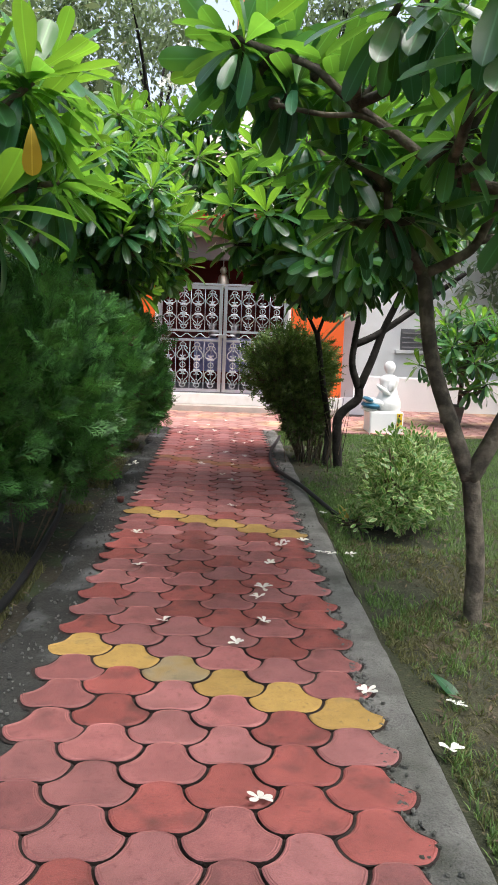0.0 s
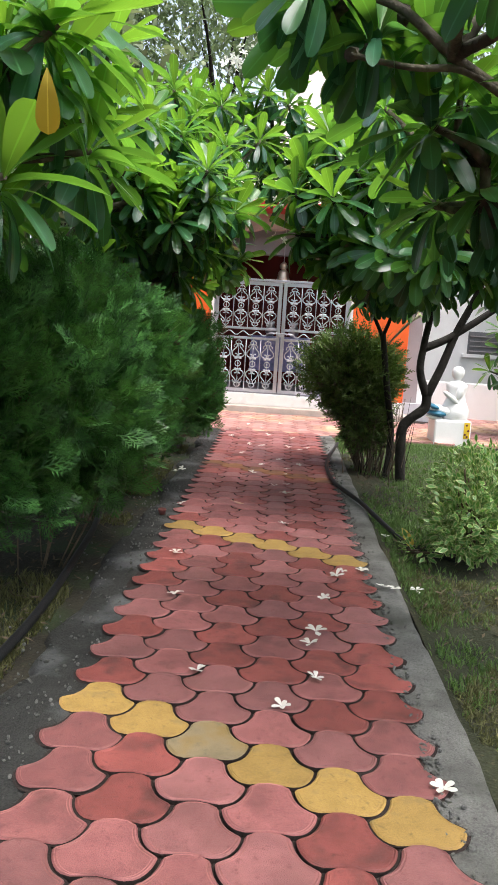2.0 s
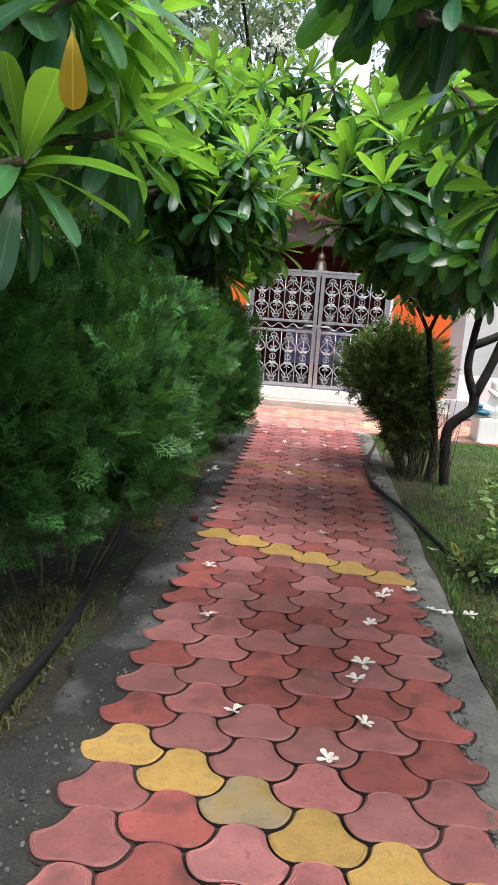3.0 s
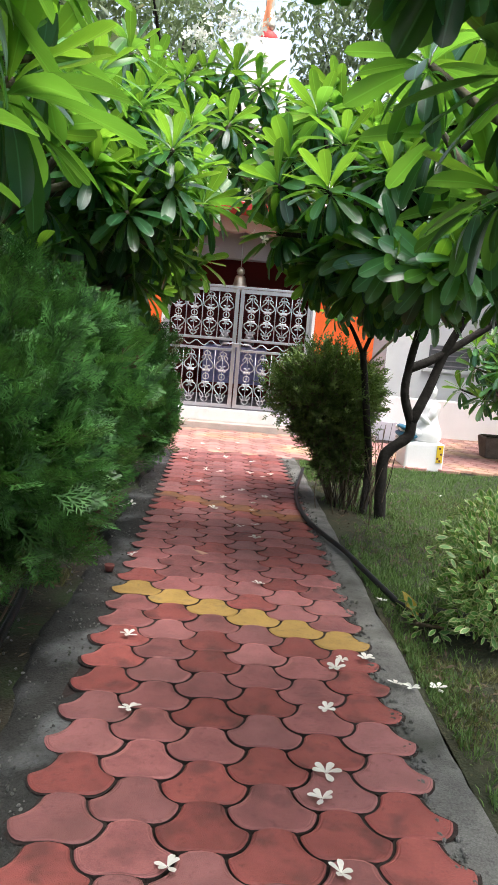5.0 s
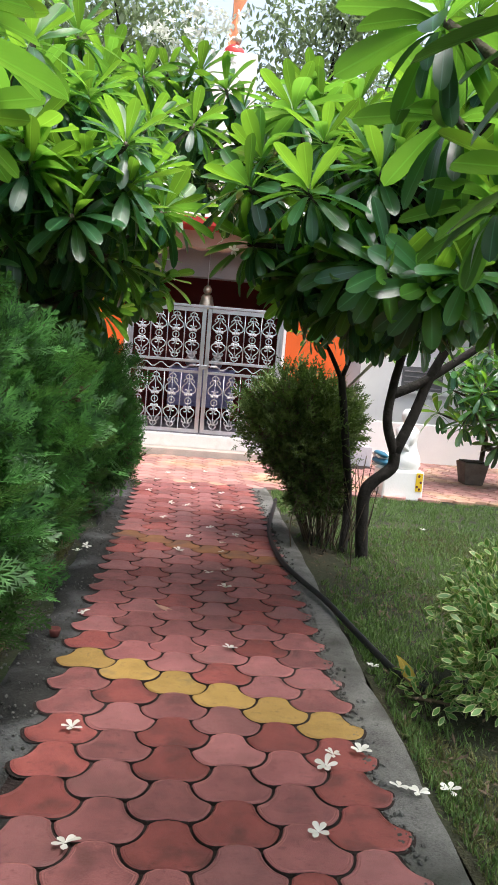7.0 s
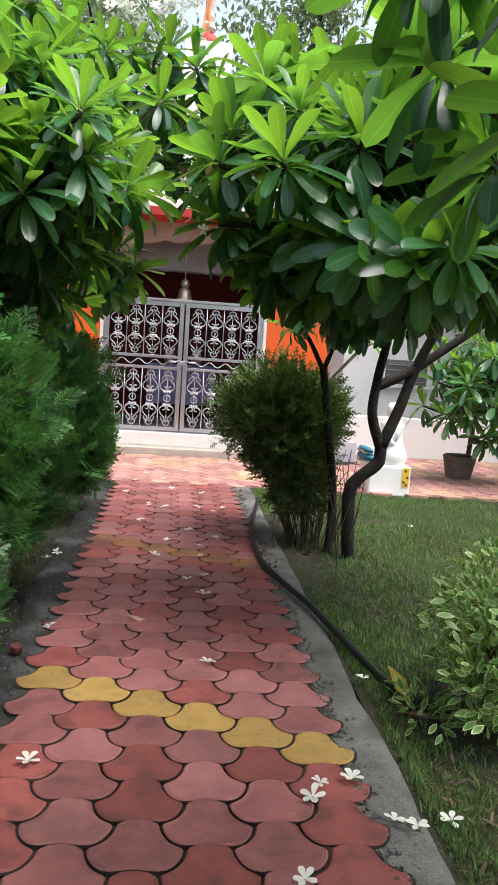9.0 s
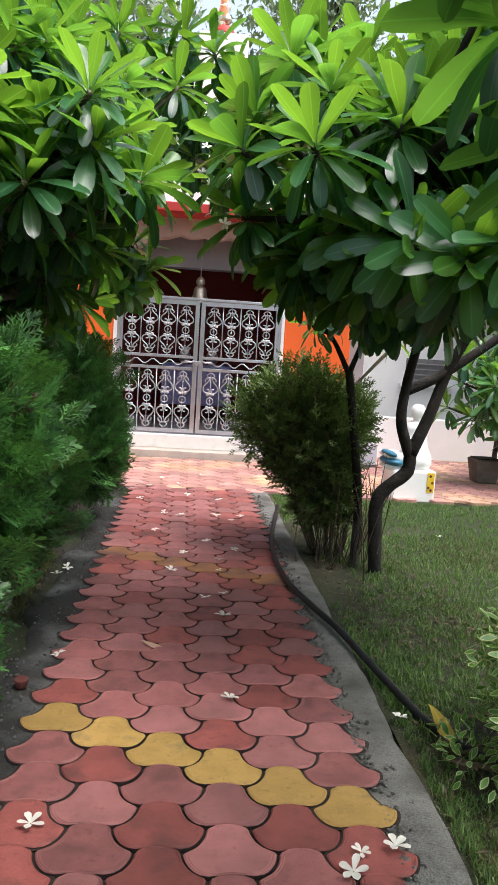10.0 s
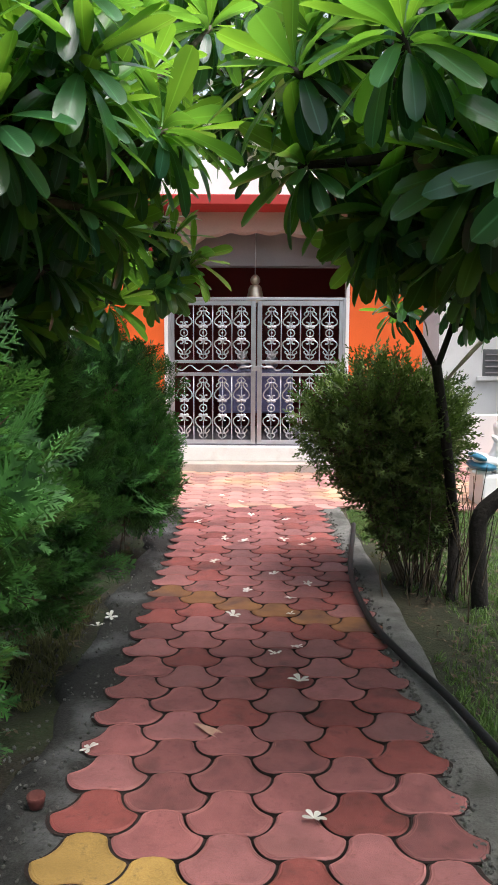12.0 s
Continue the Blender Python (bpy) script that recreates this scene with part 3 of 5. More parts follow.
st = bmesh.new()
lathe(st, [(0.20, 0.40), (0.235, 0.47), (0.22, 0.60), (0.165, 0.74), (0.145, 0.86), (0.165, 0.99), (0.17, 1.05), (0.11, 1.11), (0.055, 1.14), (0.06, 1.17), (0.088, 1.21), (0.10, 1.28), (0.092, 1.34), (0.06, 1.39), (0.01, 1.405)], (0.06, 0, 0), 20)
blob(st, (-0.16, -0.12, 0.56), (0.24, 0.085, 0.08), (0, 14, 0))
blob(st, (-0.16, 0.14, 0.56), (0.24, 0.085, 0.08), (0, 14, 0))
blob(st, (-0.06, -0.18, 0.82), (0.18, 0.05, 0.05), (0, 40, 12))
blob(st, (0.08, -0.15, 0.92), (0.06, 0.055, 0.13), (0, 8, 0))
blob(st, (-0.27, -0.12, 0.42), (0.12, 0.07, 0.05))
blob(st, (-0.27, 0.1, 0.42), (0.12, 0.07, 0.05))
blob(st, (-0.24, -0.02, 0.50), (0.17, 0.27, 0.075), (0, 6, 0), 1)
blob(st, (-0.30, -0.05, 0.62), (0.10, 0.22, 0.05), (0, 18, 0), 1)
for v in st.verts:
    v.co.z = 0.34 + (v.co.z - 0.4) * 0.78
statue = part("seated_statue", st, [WHITE, BLUE])
statue.location = (2.37, 10.1, 0.0)
statue.scale = ped.scale = (0.82, 0.82, 0.9)
ped.location = (2.37, 10.1, 0.0)
tagged(statue, "white painted seated statue with a blue drape", "statue")

pot = empty("plant_pot", "square weathered clay planter on the paved court", "pot", (3.72, 11.3, 0))
pb = bmesh.new()
box(pb, -0.16, -0.16, 0, 0.16, 0.16, 0.30, 0.02)
for v in pb.verts:
    v.co.x *= 0.8 + v.co.z
    v.co.y *= 0.8 + v.co.z
part("pot_body", pb, CLAY, pot)
part("pot_soil", box(bmesh.new(), -0.14, -0.14, 0.302, 0.14, 0.14, 0.315), SOIL, pot)

# hose along the kerb
hose_pts = [(0.80, 9.0, 0.03), (0.74, 8.6, 0.03), (0.66, 8.1, 0.03), (0.60, 7.65, 0.03), (0.575, 7.2, 0.03), (0.595, 6.65, 0.03), (0.68, 6.2, 0.03), (0.765, 5.85, 0.028), (0.83, 5.45, 0.026), (0.90, 5.1, 0.012), (0.96, 4.88, 0.0), (1.08, 4.68, -0.005), (1.25, 4.55, -0.005)]
tagged(part("garden_hose", tube(bmesh.new(), bend(hose_pts, 6), 0.018, 8), BLACK), "black rubber garden hose lying along the kerb", "hose")
hose2 = [(-0.98, 1.6, -0.01), (-0.98, 2.4, -0.0), (-0.97, 3.2, 0.0), (-1.03, 4.1, 0.0), (-1.1, 4.8, 0.0), (-1.25, 5.6, 0.0)]
tagged(part("garden_pipe", tube(bmesh.new(), bend(hose2, 6), 0.022, 8), BLACK), "dark garden pipe lying on the soil under the hedge", "hose")
tagged(part("clay_cup", lathe(bmesh.new(), [(0.022, 0.0), (0.03, 0.035), (0.028, 0.04), (0.02, 0.012), (0.004, 0.01)], (-0.71, 5.12, 0.006), 14), DARK_RED), "small dark red clay cup on the kerb", "cup")

# ---- plants ----
def spoon_leaf(droop, fold):
    """A spoon-shaped leaf, 1 long along y, widest past its middle, folded on the midrib."""
    bm = bmesh.new()
    lay = bm.loops.layers.uv.new("UVMap")
    rows = []
    for i in range(9):
        s = (0, 0.14, 0.3, 0.46, 0.62, 0.76, 0.88, 0.96, 1.0)[i]
        w = 0.006 if i == 0 else 0.205 * s ** 0.85 * math.sqrt(max(0, 1 - s ** 3.8)) + 0.006
        z0 = -droop * s * s + 0.02 * math.sin(s * 7)
        row = []
        for u in (-1, -0.5, 0, 0.5, 1):
            row.append((bm.verts.new((u * w, s - 0.12 * droop * s * s, z0 + fold * abs(u) ** 1.3 * w + 0.012 * u * math.sin(s * 9 + u))), (u * min(1, w / 0.03), s)))
        rows.append(row)
    for a, b in zip(rows, rows[1:]):
        for k in range(4):
            q = (a[k], a[k + 1], b[k + 1], b[k])
            f = bm.faces.new([v for v, _ in q])
            f.smooth = True
            for lp, (_, uv) in zip(f.loops, q):
                lp[lay].uv = uv
    return bm


LEAF_MESHES, LEAF_TPL = [], []
for d, f in ((0.14, 0.28), (0.36, 0.22), (0.58, 0.15)):
    bm = spoon_leaf(d, f)
    LEAF_TPL.append(template(bm))
    me = bpy.data.meshes.new("leaf")
    bm.to_mesh(me)
    bm.free()
    me.materials.append((PLUME_YOUNG, PLUME, PLUME_DARK)[len(LEAF_MESHES)])
    LEAF_MESHES.append(me)


def rosette(r, at, axis, n, size):
    """Leaves in a whorl round a branch tip: (variant, matrix) pairs."""
    ax = Vector(axis).normalized()
    side = ax.orthogonal().normalized()
    up = ax.cross(side)
    out = []
    turn = r.random() * 6.28
    for i in range(n):
        s = (i + 0.5) / n
        az = turn + i * 2.39996 + r.uniform(-0.25, 0.25)
        pol = radians(18 + 106 * s ** 0.85 + r.uniform(-9, 9))
        rad = side * math.cos(az) + up * math.sin(az)
        d = ax * math.cos(pol) + rad * math.sin(pol)
        d = (d + Vector((0, 0, -0.5 * s))).normalized()
        nrm = ax * math.sin(pol) - rad * math.cos(pol) + Vector((r.uniform(-.25, .25), r.uniform(-.25, .25), 0.25))
        ln = size * (0.62 + 0.45 * math.sin(math.pi * min(1, s * 0.9 + 0.2)) + r.uniform(-0.12, 0.08))
        base = Vector(at) - ax * (0.02 + 0.09 * s) * size / 0.28 + rad * 0.012
        out.append((0 if s < 0.22 else (1 if s < 0.62 or r.random() < 0.25 else 2), axes(base, d, nrm, (ln * r.uniform(0.92, 1.15), ln, ln))))
    return out


def plumeria(label, base, trunk, limbs, tips, seed, size=0.28, per=18, bark=BARK, whole=300, group="plumeria trees"):
    """A frangipani: bare forking limbs, each tip with a whorl of large leaves."""
    r = random.Random(seed)
    tree = empty("plumeria_tree", label, "tree", base, group)
    back = Matrix.Translation(base).inverted()
    loc = lambda p: back @ Vector(p)
    bm = tube(bmesh.new(), [loc(p) for p in bend(trunk[0], 6)], [trunk[1] + (trunk[2] - trunk[1]) * k / (6 * (len(trunk[0]) - 1)) for k in range(6 * (len(trunk[0]) - 1) + 1)], 12)
    for v in bm.verts:
        v.co += v.co.normalized() * 0.012 * noise.noise(v.co * 12)
    part("trunk", bm, bark, tree)
    knots = [Vector(p) for p in trunk[0][1:]]
    for pts, r0, r1 in limbs:
        c = bend(pts, 6)
        part("limb", tube(bmesh.new(), [loc(p) for p in c], [r0 + (r1 - r0) * k / (len(c) - 1) for k in range(len(c))], 10), bark, tree)
        knots += [Vector(p) for p in pts[1:]]
    leaves = []
    for tip in tips:
        at = Vector(tip[:3])
        near = min(knots, key=lambda k: (k - at).length + (0.25 if k.z > at.z else 0))
        way = at - near
        if way.length > 0.12:
            sag = Vector((r.uniform(-0.06, 0.06), r.uniform(-0.06, 0.06), -0.12 * way.length))
            c = bend([near, near + way * 0.5 + sag, at - Vector((0, 0, 0.03))], 4)
            part("branch", tube(bmesh.new(), [loc(p) for p in c], [0.024 - 0.012 * k / (len(c) - 1) for k in range(len(c))], 7), bark, tree)
        ax = (way.normalized() * 0.55 + Vector((r.uniform(-0.25, 0.25), r.uniform(-0.25, 0.25), tip[3] if len(tip) > 3 else 0.9))).normalized()
        leaves += rosette(r, at, ax, per + r.randint(-2, 3), size * r.uniform(0.9, 1.12))
    for k, (var, m) in enumerate(leaves[:whole]):
        ob = new("leaf", LEAF_MESHES[var])
        ob.parent = tree
        ob.matrix_local = back @ m
    for var in range(3):
        rest = [back @ m for v, m in leaves[whole:] if v == var]
        if rest:
            strewn("crown_leaves", LEAF_TPL[var], rest, (PLUME_YOUNG, PLUME, PLUME_DARK)[var], tree)
    return tree


def fill(r, centre, radii, count):
    """Branch tips scattered through a crown."""
    out = []
    while len(out) < count:
        p = Vector([r.uniform(-1, 1) for _ in range(3)])
        if 0.35 < p.length < 1:
            q = (centre[0] + p.x * radii[0], centre[1] + p.y * radii[1], centre[2] + p.z * radii[2])
            if all((Vector(q) - Vector(o)).length > 0.22 for o in out):
                out.append(q)
    return out


r = random.Random(3)
# near left tree
tips_l1 = [(-0.73, 2.6, 2.17), (-0.80, 2.3, 1.78), (-0.66, 2.75, 1.96), (-0.87, 2.45, 2.22), (-1.02, 2.8, 1.75), (-0.68, 2.4, 2.25), (-0.74, 3.0, 2.49), (-0.9, 3.3, 2.2), (-0.87, 3.8, 2.36), (-0.95, 4.1, 2.16), (-0.8, 3.6, 2.6)]
plumeria("frangipani tree with glossy green leaves overhanging the path", (-1.75, 2.9, -0.05), ([(-1.75, 2.9, -0.1), (-1.72, 2.9, 0.6), (-1.6, 2.85, 1.2)], 0.07, 0.05),
         [([(-1.6, 2.85, 1.2), (-1.3, 2.6, 1.6), (-0.95, 2.4, 1.72)], 0.04, 0.022), ([(-1.6, 2.85, 1.2), (-1.5, 3.2, 1.8), (-1.1, 3.4, 2.2)], 0.04, 0.022), ([(-1.3, 2.6, 1.6), (-1.05, 2.5, 1.9), (-0.9, 2.5, 2.1)], 0.03, 0.02)],
         tips_l1 + fill(r, (-1.5, 3.0, 2.2), (0.6, 0.9, 0.55), 34)[:13] + fill(r, (-1.3, 3.2, 2.75), (0.5, 0.9, 0.3), 7)[:2], 11, 0.29, 24)
# middle left tree
tips_l2 = [(-0.55, 5.3, 2.43), (-0.52, 5.0, 2.08), (-0.4, 5.7, 2.42), (-0.29, 5.9, 2.28), (-0.74, 5.0, 2.07), (-0.98, 5.0, 1.92), (-1.07, 4.8, 1.98), (-0.84, 4.8, 2.2), (-0.72, 5.3, 2.64), (-0.47, 6.0, 2.75), (-0.76, 4.3, 2.48), (-0.46, 4.9, 2.16), (-1.1, 4.7, 1.75), (-0.56, 6.0, 1.93), (-0.75, 5.6, 1.75, 0.3), (-0.75, 6.0, 1.72, 0.3), (-0.9, 5.6, 1.55, 0.2), (-0.33, 5.5, 2.18), (-0.24, 6.5, 2.91)]
plumeria("frangipani tree with dense bright green leaf whorls", (-1.55, 5.4, -0.05), ([(-1.55, 5.4, -0.1), (-1.5, 5.4, 0.5), (-1.38, 5.38, 1.1)], 0.075, 0.055),
         [([(-1.38, 5.38, 1.1), (-1.1, 5.3, 1.6), (-0.8, 5.25, 1.95)], 0.045, 0.022), ([(-1.38, 5.38, 1.1), (-1.3, 5.7, 1.8), (-0.9, 5.9, 2.3)], 0.045, 0.022), ([(-1.38, 5.38, 1.1), (-1.45, 5.0, 1.7), (-1.15, 4.7, 2.0)], 0.04, 0.022)],
         tips_l2 + fill(r, (-1.25, 5.5, 2.35), (0.65, 1.0, 0.75), 40) + fill(r, (-1.0, 6.3, 1.8), (0.4, 0.9, 0.3), 14) + fill(r, (-0.95, 6.3, 2.95), (0.55, 0.8, 0.35), 14) + fill(r, (-0.75, 5.3, 2.25), (0.4, 0.7, 0.45), 16), 12, 0.225, 30)
# far left tree with flowers
tips_l3 = [(-0.70, 8.2, 2.04, 0.2), (-0.45, 8.3, 2.1, 0.3), (-0.9, 8.2, 2.2), (-0.37, 7.5, 3.4), (-0.7, 7.6, 3.45), (-0.95, 7.8, 3.5), (-0.6, 8.0, 3.1), (-0.3, 8.0, 3.0), (-0.75, 8.1, 1.85, 0.1), (-0.6, 8.2, 2.25), (-0.52, 8.25, 2.0, 0.0), (-0.78, 8.1, 2.35), (-0.62, 8.1, 1.9, 0.0), (-0.45, 7.4, 3.25), (-0.8, 7.3, 3.3), (-0.2, 7.7, 3.15), (0.1, 7.6, 3.38), (0.35, 7.7, 3.32), (0.2, 7.8, 3.2), (-0.5, 7.5, 3.55), (-0.25, 7.5, 3.6), (-0.05, 7.5, 3.5)]
plumeria("tall frangipani tree with white flower clusters", (-1.3, 8.6, -0.05), ([(-1.3, 8.6, -0.1), (-1.28, 8.6, 0.9), (-1.2, 8.5, 1.7)], 0.07, 0.05),
         [([(-1.2, 8.5, 1.7), (-0.95, 8.3, 2.1), (-0.7, 8.25, 2.0)], 0.035, 0.02), ([(-1.2, 8.5, 1.7), (-1.1, 8.3, 2.5), (-0.8, 7.9, 3.1)], 0.04, 0.022), ([(-1.1, 8.3, 2.5), (-0.7, 8.2, 3.1), (-0.2, 8.0, 3.25), (0.15, 7.9, 3.2), (0.4, 7.9, 3.1)], 0.022, 0.012)],
         tips_l3 + fill(r, (-1.2, 8.3, 2.8), (0.75, 0.8, 0.9), 38) + fill(r, (0.05, 7.9, 2.98), (0.45, 0.5, 0.27), 12), 13, 0.27, 22, whole=180)
# near right tree
tips_a = [(0.20, 2.85, 2.46, 0.2), (0.05, 2.85, 2.48, 0.2), (0.32, 2.75, 2.37, 0.2), (0.3, 3.0, 2.6), (0.12, 2.6, 2.5), (0.5, 2.8, 2.4), (0.70, 1.95, 2.44), (0.88, 2.3, 2.1), (0.78, 1.55, 2.36), (0.60, 2.1, 2.46), (0.86, 1.65, 2.18), (0.54, 2.9, 2.15), (0.66, 3.35, 1.95), (0.60, 3.85, 2.25), (0.45, 3.55, 2.38), (0.80, 3.9, 2.02), (1.0, 3.3, 2.1), (0.76, 2.95, 1.95)]
plumeria("frangipani tree with a grey forked leaning trunk", (1.32, 2.94, -0.05), ([(1.32, 2.94, -0.1), (1.31, 2.94, 0.3), (1.25, 2.94, 0.72)], 0.046, 0.042),
         [([(1.25, 2.94, 0.68), (1.19, 2.96, 0.84), (1.05, 3.02, 1.24), (0.985, 3.05, 1.66)], 0.042, 0.034), ([(0.985, 3.05, 1.64), (0.90, 3.0, 1.74), (0.80, 2.98, 1.86), (0.76, 2.9, 2.0)], 0.028, 0.02),
          ([(0.985, 3.05, 1.64), (1.1, 3.0, 1.70), (1.22, 3.0, 1.80), (1.3, 2.9, 2.1)], 0.026, 0.02), ([(1.25, 2.94, 0.68), (1.36, 2.9, 0.95), (1.5, 2.8, 1.4), (1.3, 2.5, 1.85), (0.9, 2.5, 1.97)], 0.045, 0.022),
          ([(0.9, 2.5, 1.98), (0.73, 2.6, 2.14), (0.55, 2.6, 2.25), (0.38, 2.6, 2.38), (0.23, 2.6, 2.43), (0.06, 2.6, 2.48)], 0.022, 0.012), ([(0.73, 2.6, 2.14), (0.58, 2.6, 2.21), (0.42, 2.6, 2.21), (0.22, 2.6, 2.24)], 0.014, 0.009)],
         tips_a + fill(r, (1.25, 2.9, 2.3), (0.6, 1.0, 0.5), 36)[:15] + fill(r, (1.3, 2.5, 2.85), (0.6, 1.2, 0.3), 9)[:4], 14, 0.28, 24)
# right tree with the dark twisted trunk
tips_b = [(0.41, 5.2, 2.52), (0.29, 5.6, 2.77), (0.13, 5.5, 2.48), (0.10, 5.4, 2.04), (0.29, 5.6, 2.03), (0.54, 5.6, 2.14), (0.63, 4.9, 2.33), (0.67, 4.7, 1.86, 0.3), (0.83, 4.6, 1.8, 0.3), (0.62, 5.1, 1.8, 0.2), (0.94, 4.5, 1.86, 0.4), (0.42, 5.9, 1.85, 0.2), (0.98, 5.0, 2.02), (0.45, 6.0, 3.0), (0.06, 5.3, 2.3), (0.3, 4.8, 2.2), (0.55, 5.4, 1.75, 0.0), (0.8, 5.4, 1.72, 0.0), (0.35, 5.5, 1.85, 0.1)]
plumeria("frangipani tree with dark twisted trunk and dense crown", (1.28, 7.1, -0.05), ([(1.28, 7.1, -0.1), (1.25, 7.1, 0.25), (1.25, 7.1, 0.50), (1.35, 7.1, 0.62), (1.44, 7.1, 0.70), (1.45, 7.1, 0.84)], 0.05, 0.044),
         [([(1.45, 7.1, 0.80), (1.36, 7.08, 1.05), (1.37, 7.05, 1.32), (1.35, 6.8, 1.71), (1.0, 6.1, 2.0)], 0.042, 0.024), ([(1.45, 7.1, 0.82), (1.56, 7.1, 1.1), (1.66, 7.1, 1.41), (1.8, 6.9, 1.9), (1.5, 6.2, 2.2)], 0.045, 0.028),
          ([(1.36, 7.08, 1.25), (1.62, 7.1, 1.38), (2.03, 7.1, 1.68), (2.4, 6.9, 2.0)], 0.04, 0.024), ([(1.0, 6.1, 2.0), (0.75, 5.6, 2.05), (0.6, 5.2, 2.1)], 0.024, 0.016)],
         # the last fill is added above the view, to shade this crown
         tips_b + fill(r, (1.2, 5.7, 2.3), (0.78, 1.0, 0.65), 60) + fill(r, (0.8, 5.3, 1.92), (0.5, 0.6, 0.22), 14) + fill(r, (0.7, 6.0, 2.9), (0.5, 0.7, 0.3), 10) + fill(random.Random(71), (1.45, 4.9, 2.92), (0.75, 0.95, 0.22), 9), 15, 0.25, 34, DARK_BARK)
# thin right tree behind the round shrub
tips_c = [(0.80, 7.1, 1.78), (0.96, 7.1, 1.88), (1.12, 7.15, 1.86), (0.72, 7.15, 1.68, 0.5), (1.2, 7.05, 1.68, 0.4), (1.05, 7.0, 1.75)]
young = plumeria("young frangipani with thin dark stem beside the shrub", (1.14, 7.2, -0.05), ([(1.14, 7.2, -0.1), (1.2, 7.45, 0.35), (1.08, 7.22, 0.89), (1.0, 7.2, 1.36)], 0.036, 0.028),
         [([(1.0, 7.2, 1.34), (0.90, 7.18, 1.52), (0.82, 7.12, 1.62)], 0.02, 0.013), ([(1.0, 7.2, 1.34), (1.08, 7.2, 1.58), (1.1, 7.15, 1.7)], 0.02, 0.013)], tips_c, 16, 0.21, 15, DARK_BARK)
part("dead_branch", tube(bmesh.new(), [Vector(p) - Vector((1.14, 7.2, -0.05)) for p in bend([(1.06, 7.2, 1.28), (1.12, 7.17, 1.36), (1.24, 7.15, 1.5), (1.33, 7.15, 1.57)], 5)], [0.008 + 0.0006 * k for k in range(16)], 7), PALE_BARK, young, "pale bare dead branch")
# shrubs by the white wall
tips_d = fill(r, (3.8, 11.0, 1.2), (0.85, 0.6, 0.65), 36)
plumeria("leafy green frangipani shrub beside the white wall", (3.9, 11.5, -0.05), ([(3.9, 11.5, -0.1), (3.85, 11.3, 0.5), (3.8, 11.1, 0.9)], 0.035, 0.03), [([(3.8, 11.1, 0.9), (3.6, 11.0, 1.2)], 0.025, 0.02), ([(3.8, 11.1, 0.9), (4.0, 11.1, 1.3)], 0.025, 0.02)], tips_d, 17, 0.28, 16, whole=120)

plumeria("leafy shrub at the lawn's far edge", (4.7, 9.6, -0.05), ([(4.7, 9.6, -0.1), (4.6, 9.6, 0.4), (4.5, 9.5, 0.7)], 0.03, 0.028), [([(4.5, 9.5, 0.7), (4.3, 9.4, 1.0)], 0.025, 0.02), ([(4.5, 9.5, 0.7), (4.8, 9.5, 1.1)], 0.025, 0.02)], fill(r, (4.6, 9.6, 1.2), (0.7, 0.6, 0.7), 20), 18, 0.28, 15, whole=60)
# unseen trees added behind the start of the walk, to shade the path
plumeria("unseen frangipani added to shade the start of the path", (-1.6, -0.9, -0.05), ([(-1.6, -0.9, -0.1), (-1.55, -0.9, 0.8), (-1.4, -0.9, 1.5)], 0.07, 0.05), [([(-1.4, -0.9, 1.5), (-1.0, -0.8, 2.1), (-0.6, -0.7, 2.5)], 0.04, 0.02), ([(-1.4, -0.9, 1.5), (-1.5, -1.3, 2.3)], 0.04, 0.02)], fill(r, (-1.0, -0.5, 2.85), (1.0, 1.5, 0.5), 44) + fill(random.Random(72), (-1.55, 0.1, 2.2), (0.55, 1.0, 0.5), 26), 61, 0.29, 20, whole=60)
plumeria("unseen frangipani added to shade the start of the path", (1.7, -0.7, -0.05), ([(1.7, -0.7, -0.1), (1.65, -0.7, 0.8), (1.5, -0.7, 1.5)], 0.07, 0.05), [([(1.5, -0.7, 1.5), (1.1, -0.6, 2.1), (0.7, -0.5, 2.5)], 0.04, 0.02), ([(1.5, -0.7, 1.5), (1.6, -1.2, 2.3)], 0.04, 0.02)], fill(r, (1.1, -0.4, 2.85), (1.0, 1.5, 0.5), 44), 62, 0.29, 20, whole=60)
# the one yellowed leaf that hangs, and the one on the ground
old = new("yellow_leaf", LEAF_MESHES[1].copy())
old.data.materials.clear()
old.data.materials.append(PLUME_OLD)
old.matrix_world = axes((-0.60, 2.06, 1.985), (0.05, 0.0, -1), (0.35, -1, 0), (0.24, 0.16, 0.16))
tagged(old, "yellowed leaf hanging from the frangipani branch", "leaf")
old = new("yellow_leaf", old.data)
old.matrix_world = axes((0.94, 4.9, 0.085), (0.2, -0.97, -0.02), (0.1, -0.4, 1), (0.24, 0.2, 0.2))
tagged(old, "fallen yellow leaf lying on the lawn edge", "leaf")
green = new("green_leaf", LEAF_MESHES[1])
green.matrix_world = axes((0.92, 2.25, 0.02), (0.5, -0.8, -0.03), (0, 0, 1), (0.22, 0.15, 0.12))
tagged(green, "fallen green leaf on the grass", "leaf")


